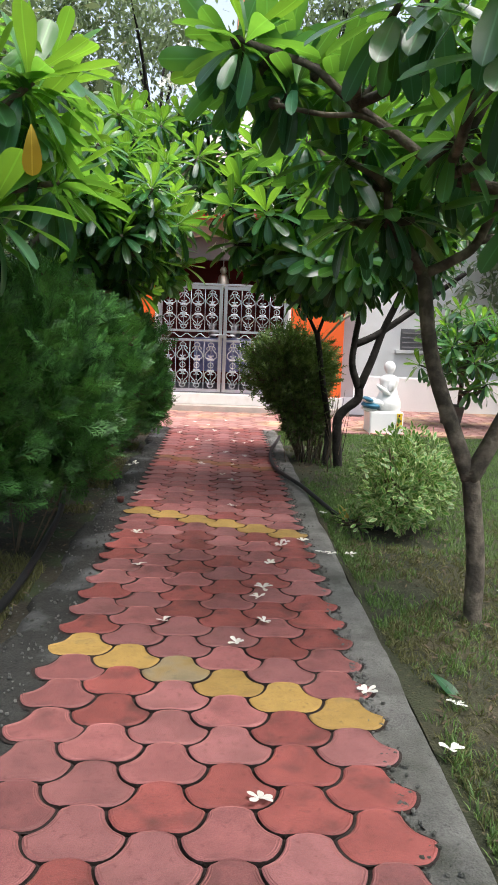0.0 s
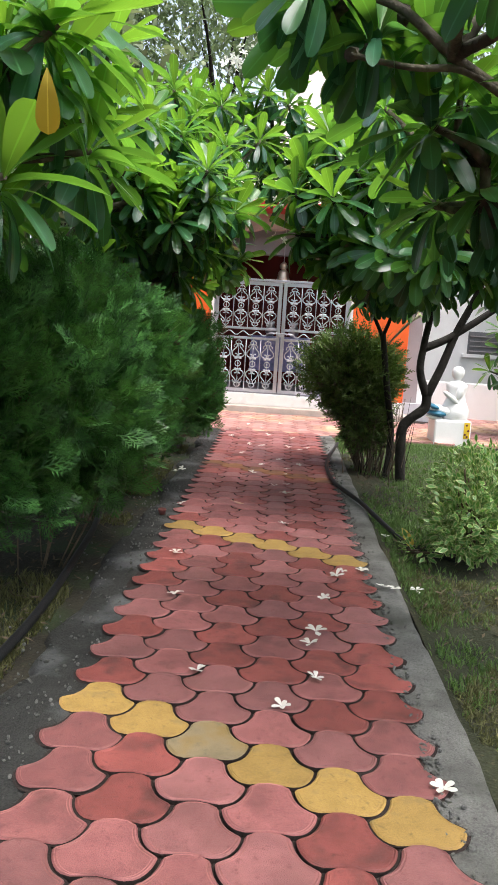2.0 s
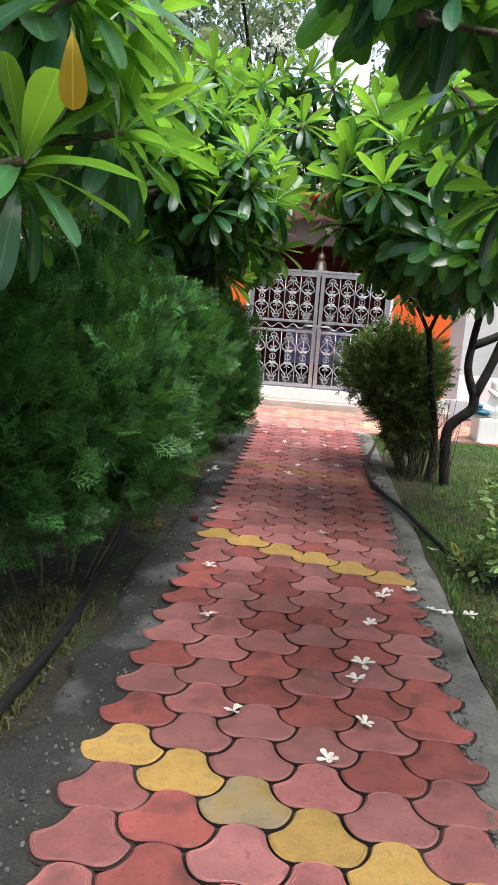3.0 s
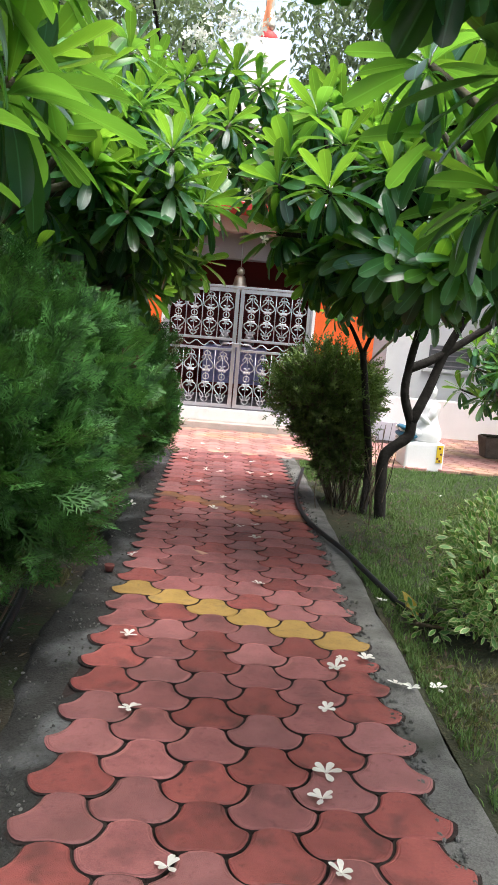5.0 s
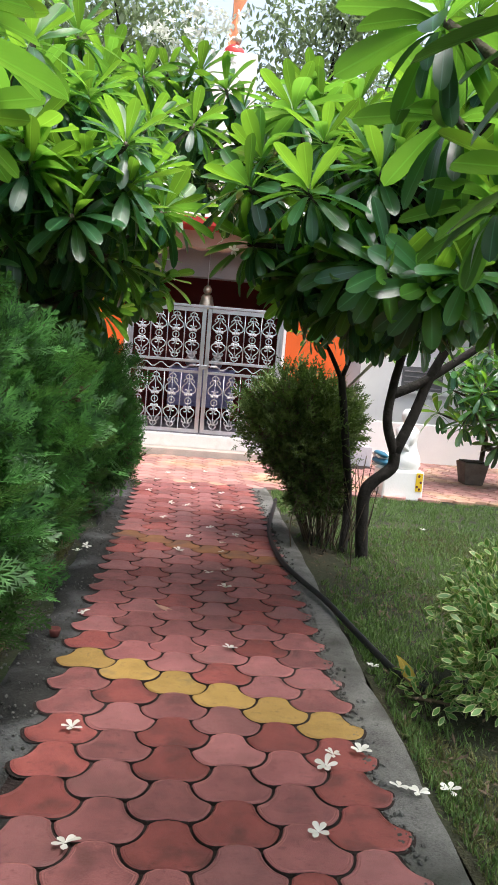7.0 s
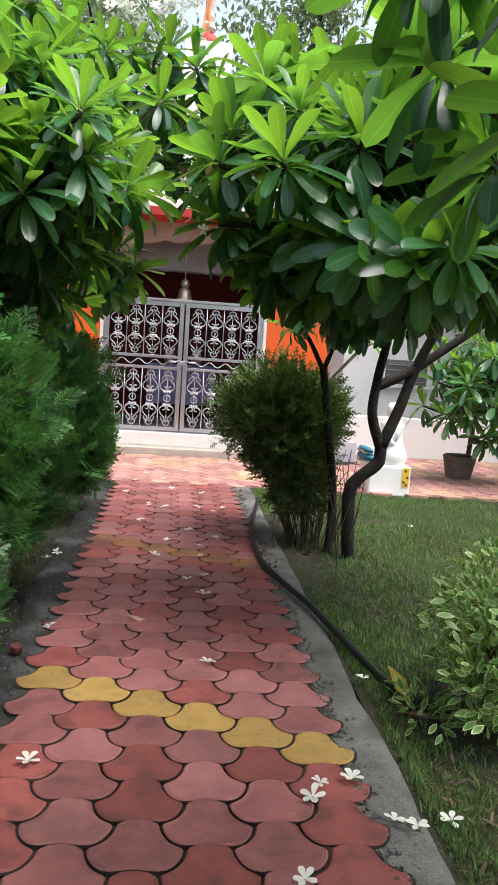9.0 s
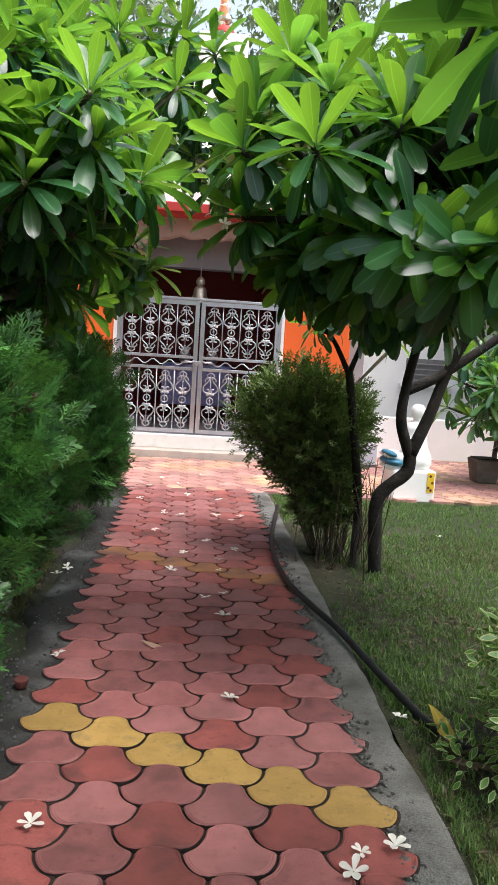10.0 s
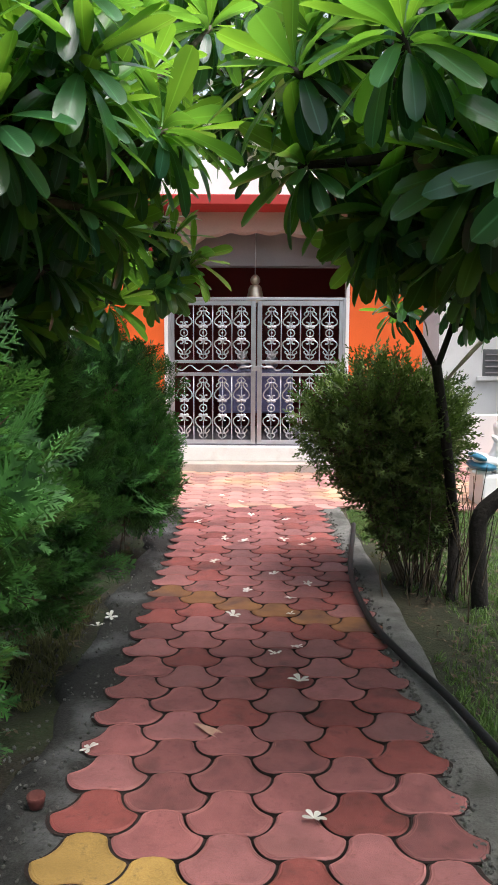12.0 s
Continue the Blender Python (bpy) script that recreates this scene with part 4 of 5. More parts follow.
def frond(twigs, reach, width, wild):
    """A flat feathery spray: a stem with side twigs, each set with scale leaflets."""
    bm = bmesh.new()
    def blade(p, q, w):
        d = (q - p).normalized()
        s = Vector((-d.y, d.x, 0)) * w
        bm.faces.new([bm.verts.new(v) for v in (p - s, p + s, q + s * 0.25, q - s * 0.25)])
    blade(Vector((0, 0, 0)), Vector((0, 1, 0)), width)
    rr = random.Random(twigs)
    for i in range(twigs):
        t = 0.10 + 0.86 * i / twigs
        s = -1 if i % 2 else 1
        ang = radians(48 - 22 * t)
        ln = reach * (1.05 - 0.8 * abs(t - 0.3)) * (1 - 0.55 * t)
        d = Vector((s * math.sin(ang), math.cos(ang), rr.uniform(-wild, wild)))
        p = Vector((0, t, 0))
        blade(p, p + d * ln, width * 0.9)
        for k in range(3):
            u = 0.28 + 0.25 * k
            for e in (-1, 1):
                a2 = ang * s + e * radians(38)
                d2 = Vector((math.sin(a2), math.cos(a2), rr.uniform(-wild, wild)))
                o = p + d * ln * u
                blade(o, o + d2 * ln * (0.42 - 0.06 * k), width * 0.8)
    return bm


FROND = template(frond(9, 0.58, 0.023, 0.08))
WISP = template(frond(6, 0.36, 0.034, 0.25))


def conifer(name, label, base, lobes, count, tpl, mt, seed, size, upright, stems, core):
    """A dense evergreen of feathery sprays over a lumpy outline; lobes are (centre, radii)."""
    r = random.Random(seed)
    bush = empty(name, label, "shrub", base)
    back = Vector(base)
    for i in range(stems):
        a = r.random() * 6.28
        c = lobes[i % len(lobes)]
        top = Vector(c[0]) + Vector((math.cos(a) * c[1][0] * 0.4, math.sin(a) * c[1][1] * 0.4, r.uniform(-0.2, 0.5) * c[1][2]))
        foot = Vector((base[0] + math.cos(a) * r.uniform(0.02, 0.16) + (c[0][0] - base[0]) * 0.3, base[1] + math.sin(a) * r.uniform(0.02, 0.16) + (c[0][1] - base[1]) * 0.3, -0.06))
        part("stem", tube(bmesh.new(), [p - back for p in bend([foot, foot.lerp(top, 0.5) + Vector((math.cos(a), math.sin(a), 0)) * 0.07, top], 4)], r.uniform(0.003, 0.007), 5), DRY_TWIG, bush)
    mats, inner = [], []
    total = sum(c[1][0] * c[1][1] + c[1][2] * c[1][0] for c in lobes)
    for c, rad in lobes:
        for _ in range(int(count * (rad[0] * rad[1] + rad[2] * rad[0]) / total)):
            d = Vector((r.gauss(0, 1), r.gauss(0, 1), r.gauss(0, 1))).normalized()
            lump = 1 + 0.3 * noise.noise(d * 2.3 + Vector(c)) + (0.34 if tpl is FROND else 0.12) * noise.noise(d * 5 + Vector(c))
            s = ((0.5 if tpl is FROND else 0.3) + (0.5 if tpl is FROND else 0.7) * r.random() ** 0.5) * lump
            p = Vector((c[0] + d.x * rad[0] * s, c[1] + d.y * rad[1] * s, c[2] + d.z * rad[2] * s))
            if p.z < (0.04 if upright < 0.35 else (0.32 + 0.25 * min(1, max(0, 4.15 - p.y)) if seed == 21 else 0.28) + 0.12 * noise.noise(p * 2)):
                continue
            way = (Vector((d.x, d.y, d.z * 0.6)) * (1 - upright) + Vector((0, 0, upright)) + Vector((r.gauss(0, .3), r.gauss(0, .3), r.gauss(0, .22)))).normalized()
            sz = size * r.uniform(0.6, 1.3)
            mats.append(axes(p - back, way, d + Vector((r.gauss(0, .6), r.gauss(0, .6), r.gauss(0, .6))), sz))
    # oversized inner fronds, added to block light and sight through the shrub
    if core:
        for c, rad in lobes:
            for _ in range(420 if upright < 0.35 else 260):
                d = Vector((r.gauss(0, 1), r.gauss(0, 1), r.gauss(0, 1))).normalized() * r.uniform(0.1, 0.6)
                p = Vector((c[0] + d.x * rad[0], c[1] + d.y * rad[1], c[2] + d.z * rad[2]))
                mats.append(axes(p - back, (r.gauss(0, 1), r.gauss(0, 1), r.gauss(0.3, 1)), (r.gauss(0, 1), r.gauss(0, 1), r.gauss(0, 1)), (size * 2.6, size * 1.8, size * 2)))
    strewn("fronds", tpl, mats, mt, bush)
    if core:
        twig = template(frond(5, 0.3, 0.02, 0.4))
        for c, rad in lobes:
            for _ in range(core):
                d = Vector((r.gauss(0, 1), r.gauss(0, 1), r.gauss(0, 1))).normalized() * r.random() * 0.7
                p = Vector((c[0] + d.x * rad[0], c[1] + d.y * rad[1], c[2] + d.z * rad[2]))
                inner.append(axes(p - back, Vector((d.x, d.y, d.z + 0.4)) + Vector((r.gauss(0, .5), r.gauss(0, .5), r.gauss(0, .5))), (r.random(), r.random(), r.random()), size * 1.6))
        strewn("dry_inner_twig", twig, inner, DRY_TWIG, bush, "brown dry inner twigs")
    return bush


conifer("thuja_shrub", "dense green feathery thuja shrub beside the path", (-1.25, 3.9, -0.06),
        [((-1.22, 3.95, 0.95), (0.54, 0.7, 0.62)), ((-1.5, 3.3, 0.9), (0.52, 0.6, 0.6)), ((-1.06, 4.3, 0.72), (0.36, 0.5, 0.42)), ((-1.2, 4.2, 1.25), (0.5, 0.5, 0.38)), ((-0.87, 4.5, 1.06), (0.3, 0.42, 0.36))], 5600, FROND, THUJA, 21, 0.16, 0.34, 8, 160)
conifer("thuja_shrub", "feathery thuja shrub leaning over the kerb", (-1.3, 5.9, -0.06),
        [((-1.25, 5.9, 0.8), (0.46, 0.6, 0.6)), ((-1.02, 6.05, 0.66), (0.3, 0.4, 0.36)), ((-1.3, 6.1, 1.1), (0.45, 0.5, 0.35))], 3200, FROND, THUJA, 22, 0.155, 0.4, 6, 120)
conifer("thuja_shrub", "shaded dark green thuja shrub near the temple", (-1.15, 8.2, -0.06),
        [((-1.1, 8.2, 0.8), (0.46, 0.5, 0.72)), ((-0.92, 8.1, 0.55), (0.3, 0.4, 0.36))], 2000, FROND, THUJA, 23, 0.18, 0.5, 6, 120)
conifer("cypress_shrub", "round clipped wispy evergreen shrub with bare twiggy foot", (1.08, 7.6, -0.06),
        [((0.74, 7.6, 0.99), (0.50, 0.5, 0.40)), ((0.82, 7.6, 0.68), (0.32, 0.34, 0.28)), ((0.96, 7.6, 0.92), (0.30, 0.4, 0.38)), ((0.95, 7.5, 0.45), (0.22, 0.22, 0.26))], 5200, WISP, CYPRESS, 24, 0.115, 0.3, 44, 520)


# dry bare shoots at the foot of the round shrub
r = random.Random(77)
shoots = empty("dry_shoots", "tangle of thin bare brown shoots on the soil", "twigs", (1.12, 7.35, -0.06))
for k in range(46):
    fx, fy, h = r.gauss(0, 0.13), r.gauss(0, 0.12), r.uniform(0.25, 0.85)
    lean = Vector((r.gauss(0.02, 0.1), r.gauss(0, 0.1), h))
    foot = Vector((fx, fy, 0))
    part("shoot", tube(bmesh.new(), bend([foot, foot + lean * 0.5 + Vector((r.gauss(0, .03), r.gauss(0, .03), 0)), foot + lean], 3), [0.005 - 0.0005 * q for q in range(7)], 5), DRY_TWIG if k % 3 else DARK_BARK, shoots)


# variegated shrub
def cream_leaf():
    bm = bmesh.new()
    out = [(0, 0, 0), (0.14, 0.25, 0.03), (0.2, 0.55, 0.03), (0.11, 0.85, 0.0), (0, 1, -0.03), (-0.11, 0.85, 0.0), (-0.2, 0.55, 0.03), (-0.14, 0.25, 0.03)]
    o = [bm.verts.new(p) for p in out]
    i = [bm.verts.new((x * 0.72, 0.52 + (y - 0.52) * 0.8, z * 0.5)) for x, y, z in out]
    for k in range(8):
        f = bm.faces.new((o[k], o[(k + 1) % 8], i[(k + 1) % 8], i[k]))
        f.material_index = 1
    bm.faces.new(i)
    return bm


CREAM = template(cream_leaf())


def variegated(label, base, lobes, count, seed):
    r = random.Random(seed)
    bush = empty("variegated_shrub", label, "shrub", base)
    back, mats = Vector(base), []
    for c, rad in lobes:
        for _ in range(7):
            top = Vector(c) + Vector((r.uniform(-.6, .6) * rad[0], r.uniform(-.6, .6) * rad[1], r.uniform(0, .6) * rad[2]))
            part("stem", tube(bmesh.new(), [p - back for p in bend([Vector((base[0], base[1], -0.06)), back.lerp(top, 0.5) + Vector((r.uniform(-.05, .05), 0, 0)), top], 3)], 0.006, 5), DRY_TWIG, bush)
        for _ in range(count // len(lobes)):
            d = Vector((r.gauss(0, 1), r.gauss(0, 1), r.gauss(0, 1))).normalized()
            s = (0.35 + 0.65 * r.random() ** 0.5) * (1 + 0.25 * noise.noise(d * 3 + Vector(c)))
            p = Vector((c[0] + d.x * rad[0] * s, c[1] + d.y * rad[1] * s, c[2] + d.z * rad[2] * s))
            if p.z < 0.0:
                continue
            mats.append(axes(p - back, d * 0.7 + Vector((r.gauss(0, .5), r.gauss(0, .5), r.gauss(0.2, .5))), d + Vector((r.gauss(0, .4), r.gauss(0, .4), 0.7)), r.uniform(0.038, 0.072)))
    strewn("leaves", CREAM, mats, [VAR_GREEN, VAR_CREAM], bush)
    return bush


variegated("low variegated shrub with cream-edged green leaves", (1.35, 4.62, -0.04), [((1.35, 4.6, 0.42), (0.33, 0.34, 0.32)), ((1.26, 4.45, 0.25), (0.24, 0.26, 0.22)), ((1.47, 4.7, 0.3), (0.28, 0.28, 0.26))], 3300, 31)
variegated("trailing sprigs of cream-edged leaves at the kerb", (0.97, 4.75, -0.04), [((0.99, 4.6, 0.04), (0.13, 0.24, 0.07))], 110, 32)

# tall trees behind the temple
def small_leaf():
    bm = bmesh.new()
    bm.faces.new([bm.verts.new(p) for p in ((0, 0, 0), (0.22, 0.45, 0.05), (0, 1, 0), (-0.22, 0.45, 0.05))])
    return bm


SMALL = template(small_leaf())


def far_tree(label, base, height, spread, seed, many=520, big=1.0):
    r = random.Random(seed)
    tree = empty("tall_tree", label, "tree", base, "trees behind the temple")
    part("trunk", tube(bmesh.new(), bend([(0, 0, -0.1), (0.1, 0.1, height * 0.3), (0, 0.1, height * 0.6)], 5), [0.32 - 0.016 * k for k in range(11)], 10), DARK_BARK, tree)
    mats = []
    for k in range(26):
        a = r.random() * 6.28
        c = Vector((math.cos(a) * spread * r.uniform(0.15, 0.9), math.sin(a) * spread * r.uniform(0.15, 0.9), height * r.uniform(0.38, 0.98)))
        part("limb", tube(bmesh.new(), bend([(0, 0, c.z * 0.55), (c.x * 0.5, c.y * 0.5, c.z * 0.85), c], 3), [0.09 - 0.012 * i for i in range(7)], 6), DARK_BARK, tree)
        rad = r.uniform(0.9, 1.7)
        for _ in range(many):
            d = Vector((r.gauss(0, .5), r.gauss(0, .5), r.gauss(0, .42))) * rad
            mats.append(axes(c + d, (r.gauss(0, 1), r.gauss(0, 1), r.gauss(-0.6, 1)), (r.gauss(0, .5), r.gauss(0, .5), 1), big * r.uniform(0.16, 0.34)))
    strewn("crown_leaves", SMALL, mats, HAZED_LEAF, tree)


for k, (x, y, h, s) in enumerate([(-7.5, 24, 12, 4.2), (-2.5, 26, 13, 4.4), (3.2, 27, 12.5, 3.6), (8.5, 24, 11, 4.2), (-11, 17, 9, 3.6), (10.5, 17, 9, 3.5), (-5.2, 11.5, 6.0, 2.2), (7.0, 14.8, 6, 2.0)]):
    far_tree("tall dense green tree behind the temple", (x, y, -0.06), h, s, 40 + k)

# unseen trees added left and right, to block low sky light
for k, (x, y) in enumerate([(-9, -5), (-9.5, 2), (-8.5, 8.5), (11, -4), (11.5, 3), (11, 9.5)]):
    far_tree("unseen tall tree added at the garden's edge against low sky", (x, y, -0.06), 10.5, 3.8, 80 + k, 150, 2.4)

# ---- ground cover and litter ----
def blade_tuft():
    bm = bmesh.new()
    rr = random.Random(5)
    for k in range(6):
        a = rr.random() * 6.28
        x, y = rr.uniform(-0.4, 0.4), rr.uniform(-0.4, 0.4)
        dx, dy, h = math.cos(a) * 0.45, math.sin(a) * 0.45, rr.uniform(0.6, 1.1)
        s = Vector((-math.sin(a), math.cos(a), 0)) * 0.05
        p, q, t = Vector((x, y, 0)), Vector((x + dx * 0.35, y + dy * 0.35, h * 0.65)), Vector((x + dx, y + dy, h))
        v = [bm.verts.new(c) for c in (p - s, p + s, q + s * 0.8, q - s * 0.8, t)]
        bm.faces.new(v[:4])
        bm.faces.new((v[3], v[2], v[4]))
    return bm


TUFT = template(blade_tuft())
r = random.Random(9)
mats = []
while len(mats) < 32000:
    x, y = 0.84 + 5.6 * r.random() ** 1.5, r.uniform(0.2, 9.75)
    if noise.noise((x * 0.9, y * 0.9, 4)) + 0.25 * noise.noise((x * 4, y * 4, 1)) + (0.2 if y > 5 else -0.05) - 0.55 * max(0, 1.2 - math.hypot((x - 1.0) / 0.55, (y - 7.1) / 1.5)) - (0.35 if x < 1.5 and y < 5 else 0) < r.uniform(-0.5, 0.15):
        continue
    s = r.uniform(0.025, 0.055)
    mats.append(pose(x, y, -0.035 + 0.018 * noise.noise((x * 1.3, y * 1.3, 3)), r.uniform(-25, 25), r.uniform(-25, 25), r.uniform(0, 360)) @ Matrix.Diagonal((s, s, s, 1)))
tagged(strewn("lawn_grass", TUFT, mats, GRASS), "short patchy green lawn grass", "grass")
mats = []
while len(mats) < 5200:
    x, y = -0.95 - 1.6 * r.random() ** 1.6, r.uniform(0.0, 9.5)
    if noise.noise((x * 1.4, y * 1.4, 8)) < (-0.1 if y < 3.4 else 0.1):
        continue
    s = r.uniform(0.03, 0.07)
    mats.append(pose(x, y, -0.06, r.uniform(-30, 30), r.uniform(-30, 30), r.uniform(0, 360)) @ Matrix.Diagonal((s, s, s, 1)))
dry = []
while len(dry) < 9000:
    x, y = 0.84 + 2.0 * r.random() ** 1.3, r.uniform(0.3, 9.6)
    if noise.noise((x * 1.1, y * 1.1, 14)) < (-0.15 if y < 4.2 or (x < 1.5 and y > 6) else 0.15):
        continue
    if math.hypot((x - 1.0) / 0.6, (y - 7.1) / 1.5) < r.uniform(0.6, 1.4):
        continue
    s = r.uniform(0.02, 0.05)
    dry.append(pose(x, y, -0.035, r.uniform(-60, 60), r.uniform(-60, 60), r.uniform(0, 360)) @ Matrix.Diagonal((s, s, s, 1)))
tagged(strewn("dry_grass", TUFT, dry, DRY_GRASS), "dry straw-coloured grass on bare soil", "grass")
tagged(strewn("weeds", TUFT, mats, DRY_GRASS), "thin weeds on the bare soil", "grass")
mats = []
for _ in range(3600):
    right = r.random() < 0.5
    x = r.uniform(0.86, 1.7) if right else -0.9 - 0.9 * r.random()
    y = (r.uniform(5.5, 9) if r.random() < 0.6 else r.uniform(0.5, 6)) if right else r.uniform(0.8, 9.3)
    mats.append(pose(x, y, -0.03 + r.uniform(0, 0.03), r.uniform(-25, 25), r.uniform(-25, 25), r.uniform(0, 360)) @ Matrix.Diagonal((0.03, r.uniform(0.025, 0.075), 0.03, 1)))
tagged(strewn("leaf_litter", SMALL, mats, DRY_LEAF), "brown dry leaf litter on the soil", "litter")


def pebble():
    bm = bmesh.new()
    bmesh.ops.create_icosphere(bm, subdivisions=1, radius=1.0)
    for v in bm.verts:
        v.co *= 1 + 0.3 * noise.noise(v.co * 3)
    return bm


mats = []
for _ in range(1900):
    left = r.random() < 0.5
    x = (-0.62 - abs(r.gauss(0, 0.2))) if left else 0.605 + abs(r.gauss(0, 0.035))
    s = r.uniform(0.003, 0.009) if left else r.uniform(0.004, 0.013)
    mats.append(pose(x, r.uniform(0.2, 9.6), 0.002, r.uniform(0, 360), r.uniform(0, 360), 0) @ Matrix.Diagonal((s, s * r.uniform(0.6, 1.4), s * 0.6, 1)))
tagged(strewn("rubble", template(pebble()), mats, CONCRETE, smooth=False), "crumbled concrete bits along the path edge", "rubble")
# fallen white flowers
def flower_mesh(seed):
    bm = bmesh.new()
    rr = random.Random(seed)
    for k in range(5):
        a = k * 2 * math.pi / 5 + rr.uniform(-0.25, 0.25)
        lift, ln = rr.uniform(0.05, 0.9), rr.uniform(0.8, 1.05)
        d, s = Vector((math.cos(a), math.sin(a), 0)), Vector((-math.sin(a), math.cos(a), 0))
        rows = []
        for t, w in ((0.05, 0.06), (0.35, 0.17), (0.65, 0.25), (0.88, 0.2), (1.0, 0.06)):
            c = d * t * ln + Vector((0, 0, 0.12 + lift * t * (1 - 0.55 * t)))
            rows.append([bm.verts.new(c - s * w), bm.verts.new(c + Vector((0, 0, -0.05))), bm.verts.new(c + s * w)])
        for i, (p, q) in enumerate(zip(rows, rows[1:])):
            for m in range(2):
                f = bm.faces.new((p[m], p[m + 1], q[m + 1], q[m]))
                f.smooth, f.material_index = True, 0
    me = bpy.data.meshes.new("fallen_flower")
    bm.to_mesh(me)
    bm.free()
    me.materials.append(PETAL)
    me.materials.append(PETAL_EYE)
    return me


FLOWERS = [flower_mesh(k) for k in range(5)]
spots = [(0.28, 2.75, 1.0), (0.15, 2.51, 1.0), (-0.18, 2.735, 1.0), (0.64, 2.10, 1.1), (0.97, 2.06, 1.2), (0.84, 1.71, 1.2), (0.30, 3.21, 1.3), (0.27, 3.07, 1.1), (0.36, 3.64, 1.0), (-0.39, 3.55, 1.1), (-0.48, 4.21, 1.1),
         (0.45, 4.015, 1.2), (0.49, 4.10, 0.8), (0.60, 4.125, 1.2), (0.69, 3.915, 1.0), (0.75, 3.88, 1.0), (0.88, 3.94, 1.0), (0.15, 5.055, 1.0), (0.84, 4.935, 0.9), (-0.62, 5.46, 0.9), (0.17, 6.01, 1.35), (0.07, 6.31, 0.9), (0.18, 6.39, 0.9),
         (-0.84, 6.67, 1.0), (-0.80, 6.82, 1.0), (-0.14, 6.82, 1.2), (0.17, 6.86, 0.7), (0.18, 7.12, 0.9), (-0.07, 7.25, 0.9), (0.2, 1.43, 1.1), (1.3, 2.2, 0.9), (1.6, 3.3, 0.8), (2.1, 8.2, 0.9), (0.1, 7.6, 1), (-0.3, 7.9, 0.9), (0.3, 7.4, 0.8),
         (0.2, 8.5, 1.1), (0.33, 8.35, 0.9), (0.42, 8.5, 1.1), (-0.25, 8.55, 0.9), (-0.103, 8.446, 1.2), (-0.5, 9.1, 1), (-0.05, 9.4, 0.9), (0.25, 9.2, 1), (-0.6, 9.6, 1), (-0.35, 10.3, 1), (0.1, 10.6, 0.9), (-0.45, 9.8, 0.9), (-0.15, 10.0, 0.8)]
for k, (x, y, s) in enumerate(spots):
    ob = new("fallen_flower", FLOWERS[k % 5])
    on = 0.012 if abs(x) < 0.62 else (0.006 if abs(x) < 0.85 else -0.015)
    ob.matrix_world = pose(x, y, on, rnd.uniform(-12, 12), rnd.uniform(-12, 12), rnd.uniform(0, 360)) @ Matrix.Diagonal((0.041 * s, 0.041 * s, 0.041 * s, 1))
    tagged(ob, "small white fallen frangipani flower on the ground", "flower", "fallen flowers")
dl = new("dry_leaf", LEAF_MESHES[0].copy())
dl.data.materials.clear()
dl.data.materials.append(material("pale_dry_leaf", (0.5, 0.3, 0.22), 0.7, 0.15, 20, 80, 0.2))
dl.matrix_world = axes((-0.26, 5.64, 0.016), (0.75, -0.55, 0.0), (0, 0, 1), (0.17, 0.15, 0.1))
tagged(dl, "pale pink dry leaf lying on the pavers", "leaf")
# flower clusters on the far left tree
mats = []
for c in ((-0.5, 7.45, 3.84), (-0.35, 7.45, 3.95), (-0.2, 7.45, 3.92), (-0.05, 7.45, 3.85), (-0.62, 7.45, 3.75), (-0.3, 7.4, 3.75), (-0.2, 6.2, 2.35), (-0.1, 6.4, 2.5), (0.0, 5.15, 1.98)):
    for k in range(13 if c[2] > 3 else 3):
        mats.append(pose(c[0] + r.gauss(0, .07), c[1] + r.gauss(0, .07), c[2] + r.gauss(0, .06), r.uniform(-70, 70), r.uniform(-70, 70), r.uniform(0, 360)) @ Matrix.Diagonal((*[0.046 if c[2] > 3 else 0.03] * 3, 1)))
bmf = bmesh.new()
bmf.from_mesh(FLOWERS[2])
tagged(strewn("flower_clusters", template(bmf), mats, [PETAL, PETAL_EYE]), "white frangipani blossom clusters on the trees", "flowers")

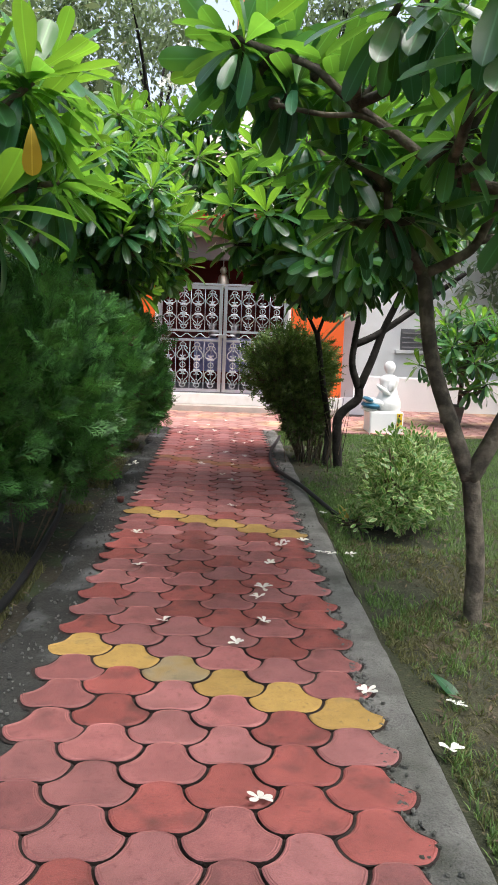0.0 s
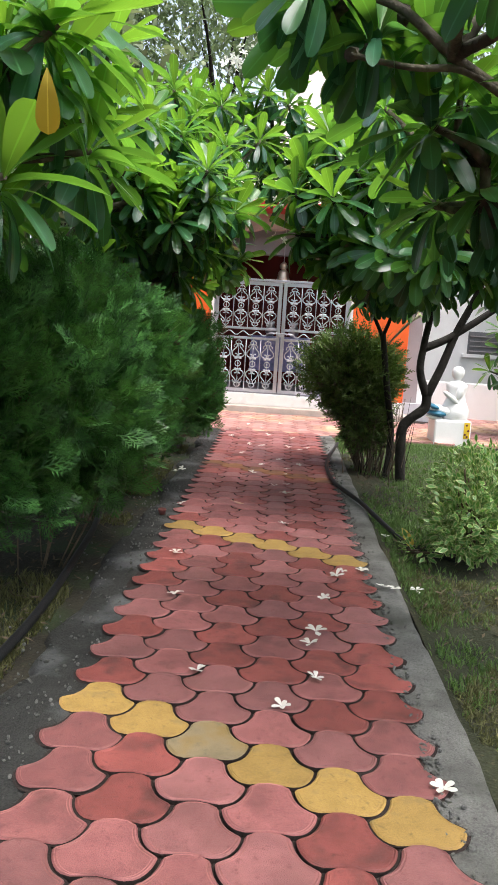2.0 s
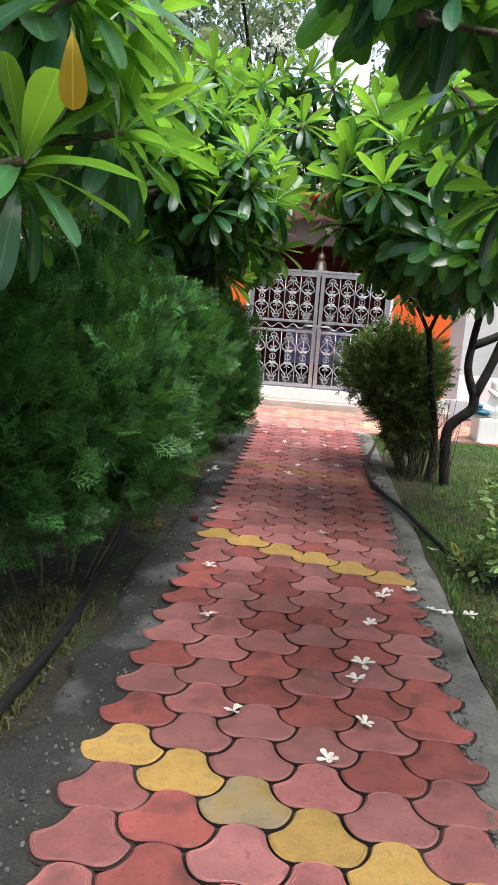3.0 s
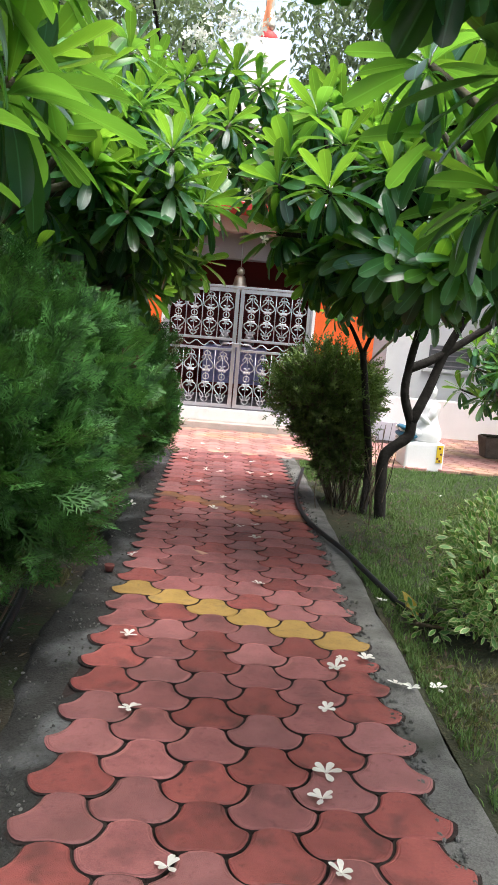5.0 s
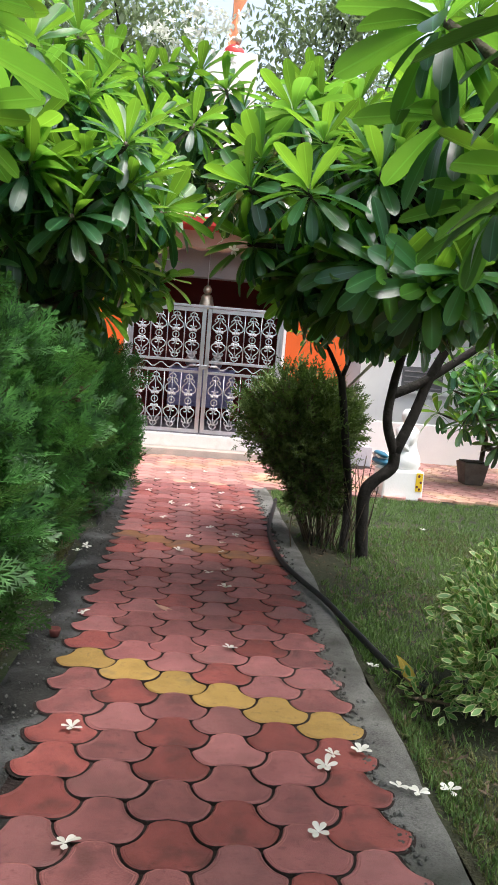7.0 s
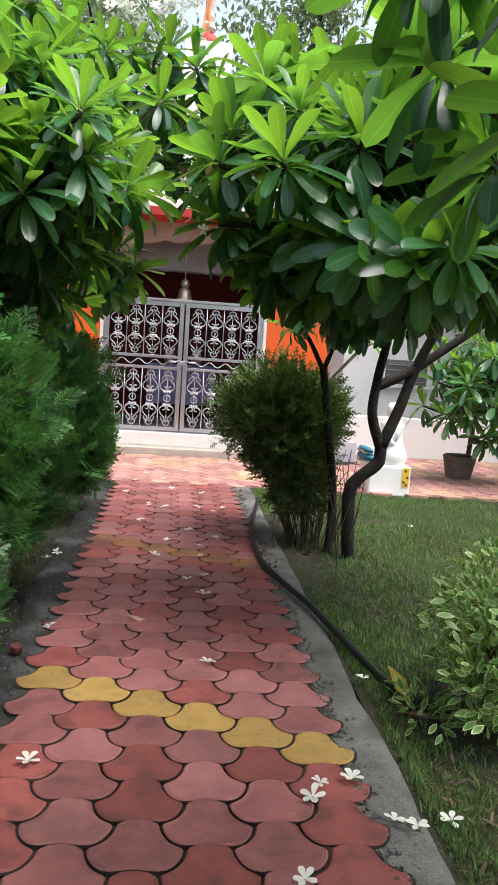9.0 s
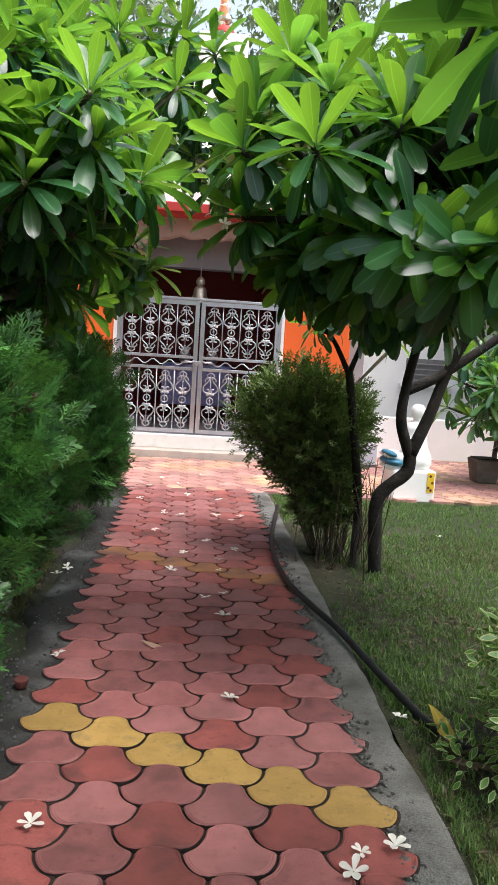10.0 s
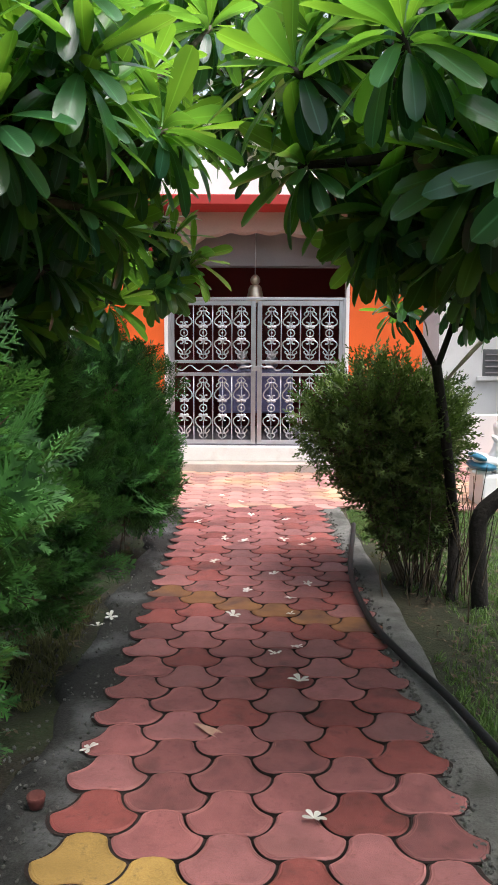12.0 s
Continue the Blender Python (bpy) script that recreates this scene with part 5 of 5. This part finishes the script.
# ---- pavers ----
PW, PH = 0.2075, 0.2176
def paver_mesh(name, mt):
    """A wavy-sided paving block with an embossed border."""
    edge = []
    n = 20
    bowl = lambda s: (1 - (1 - s) ** 2) ** 0.6

    def wide(v):
        return PW * (0.325 + 0.35 * bowl(v / 0.5)) if v <= 0.5 else PW * (0.675 - 0.35 * bowl((v - 0.5) / 0.5))

    for k in range(n):
        edge.append((wide(k / n), (k / n - 0.5) * PH, 1.0 if k else 0.7))
    for u in (1, 0.5, 0, -0.5):
        edge.append((u * wide(1), 0.5 * PH + 0.02 * (1 - u * u), 0.6 if u == 1 else 0.25))
    for k in range(n):
        edge.append((-wide(1 - k / n), (0.5 - k / n) * PH, 1.0 if k else 0.7))
    for u in (-1, -0.5, 0, 0.5):
        edge.append((u * wide(0), -0.5 * PH + 0.02 * (1 - u * u), 0.6 if u == -1 else 0.25))
    edge = [(0.25 * edge[k - 1][0] + 0.5 * e[0] + 0.25 * edge[(k + 1) % len(edge)][0], 0.25 * edge[k - 1][1] + 0.5 * e[1] + 0.25 * edge[(k + 1) % len(edge)][1], e[2]) for k, e in enumerate(edge)]

    def outline(inset):
        pts = []
        for k, (x, y, w) in enumerate(edge):
            a, b = edge[k - 1], edge[(k + 1) % len(edge)]
            d = Vector((b[0] - a[0], b[1] - a[1])).normalized()
            pts.append((x - d.y * inset * w, y + d.x * inset * w))
        return pts
    bm = bmesh.new()
    rings = [[bm.verts.new((x, y, z)) for x, y in outline(i)] for i, z in ((0.0038, -0.03), (0.0038, -0.006), (0.0046, -0.0016), (0.0064, 0.0003), (0.0094, 0.0010), (0.0102, 0.0026), (0.0114, 0.0026), (0.0124, 0.0008), (0.0168, 0.0010), (0.0175, 0.0024), (0.0188, 0.0024), (0.0198, 0.0010))]
    m = len(rings[0])
    for i, (a, b) in enumerate(zip(rings, rings[1:])):
        for k in range(m):
            f = bm.faces.new((a[k], a[(k + 1) % m], b[(k + 1) % m], b[k]))
            f.smooth, f.material_index = True, 2 if i < 2 else (1 if i in (4, 5, 6, 8, 9, 10) else 0)
    bm.faces.new(rings[-1])
    tpl = template(bm)
    me = bpy.data.meshes.new(name)
    bm.to_mesh(me)
    bm.free()
    me.materials.append(mt)
    me.materials.append(RED_RIM if mt in (RED_TILE, WORN_TILE) else mt)
    me.materials.append(JOINT)
    gap = bmesh.new()
    gap.faces.new([gap.verts.new((x, y, 0)) for x, y in outline(-0.003)])
    GAPS.append(template(gap))
    return me, tpl


GAPS = []
RED_ME, RED_TPL = paver_mesh("red_paver", RED_TILE)
YEL_ME, _ = paver_mesh("yellow_paver", YELLOW_TILE)
FADED_ME, _ = paver_mesh("faded_paver", FADED_TILE)
WORN_ME, _ = paver_mesh("worn_paver", WORN_TILE)
DEEP_ME, _ = paver_mesh("deep_red_paver", DEEP_TILE)
DULL_ME, _ = paver_mesh("greyed_yellow_paver", DULL_TILE)
path = empty("paved_path", "red interlocking paver path with yellow cross rows", "path", (0, 0, 0), kind="structure")
rest, gaps = [], []
for col in range(6):
    for row in range(-18, 46):
        x = -0.518 + PW * col
        y = 4.545 - PH / 2 * (col - 3) + PH * (row - 20)
        x -= 0.012 * (y - 4.6) / 2.4
        if y > 9.85 or y < -3.6:
            continue
        m = pose(x, y, 0.006 + rnd.uniform(-0.0025, 0.0025), rnd.uniform(-0.7, 0.7), rnd.uniform(-0.7, 0.7), rnd.uniform(-1.2, 1.2))
        if col in (0, 5):
            gaps.append(pose(x, y, 0.0018 + rnd.uniform(-0.002, 0.002), 0, 0, rnd.uniform(-3, 3)) @ Matrix.Diagonal((rnd.uniform(0.97, 1.06), rnd.uniform(0.98, 1.04), 1, 1)))
        if y < 0.2:
            rest.append(m)
            continue
        ob = new("paver", (FADED_ME if row == 31 else DULL_ME if (row, col) == (9, 2) else YEL_ME) if row in (9, 20, 31) else rnd.choice((RED_ME, RED_ME, WORN_ME, DEEP_ME) if col < 4 else (RED_ME, DEEP_ME, DEEP_ME, WORN_ME)))
        ob.parent = path
        ob.matrix_local = m
strewn("edge_joint", GAPS[0], gaps, JOINT, path, "dark dirt joint between edge pavers and kerb", smooth=False)
strewn("far_pavers", RED_TPL, rest, [RED_TILE, RED_RIM, JOINT], path, smooth=False)
plaza = tagged(boxed("plaza", (-6.0, 10.0, -0.12, 9.0, 13.2, -0.012), JOINT), "pale red paved court before the temple", "plaza", kind="structure")
mats = []
for col in range(-26, 42):
    for row in range(16):
        x, y = PW * col, 10.0 + PH * row - PH / 2 * (col % 2)
        if y < 12.0 or abs(x) > 2.5:
            mats.append(pose(x, y, -0.002 + rnd.uniform(-0.002, 0.002), 0, 0, rnd.uniform(-1, 1)))
strewn("plaza_pavers", RED_TPL, mats, [PINK_TILE, PINK_TILE, PINK_TILE], plaza, smooth=False)
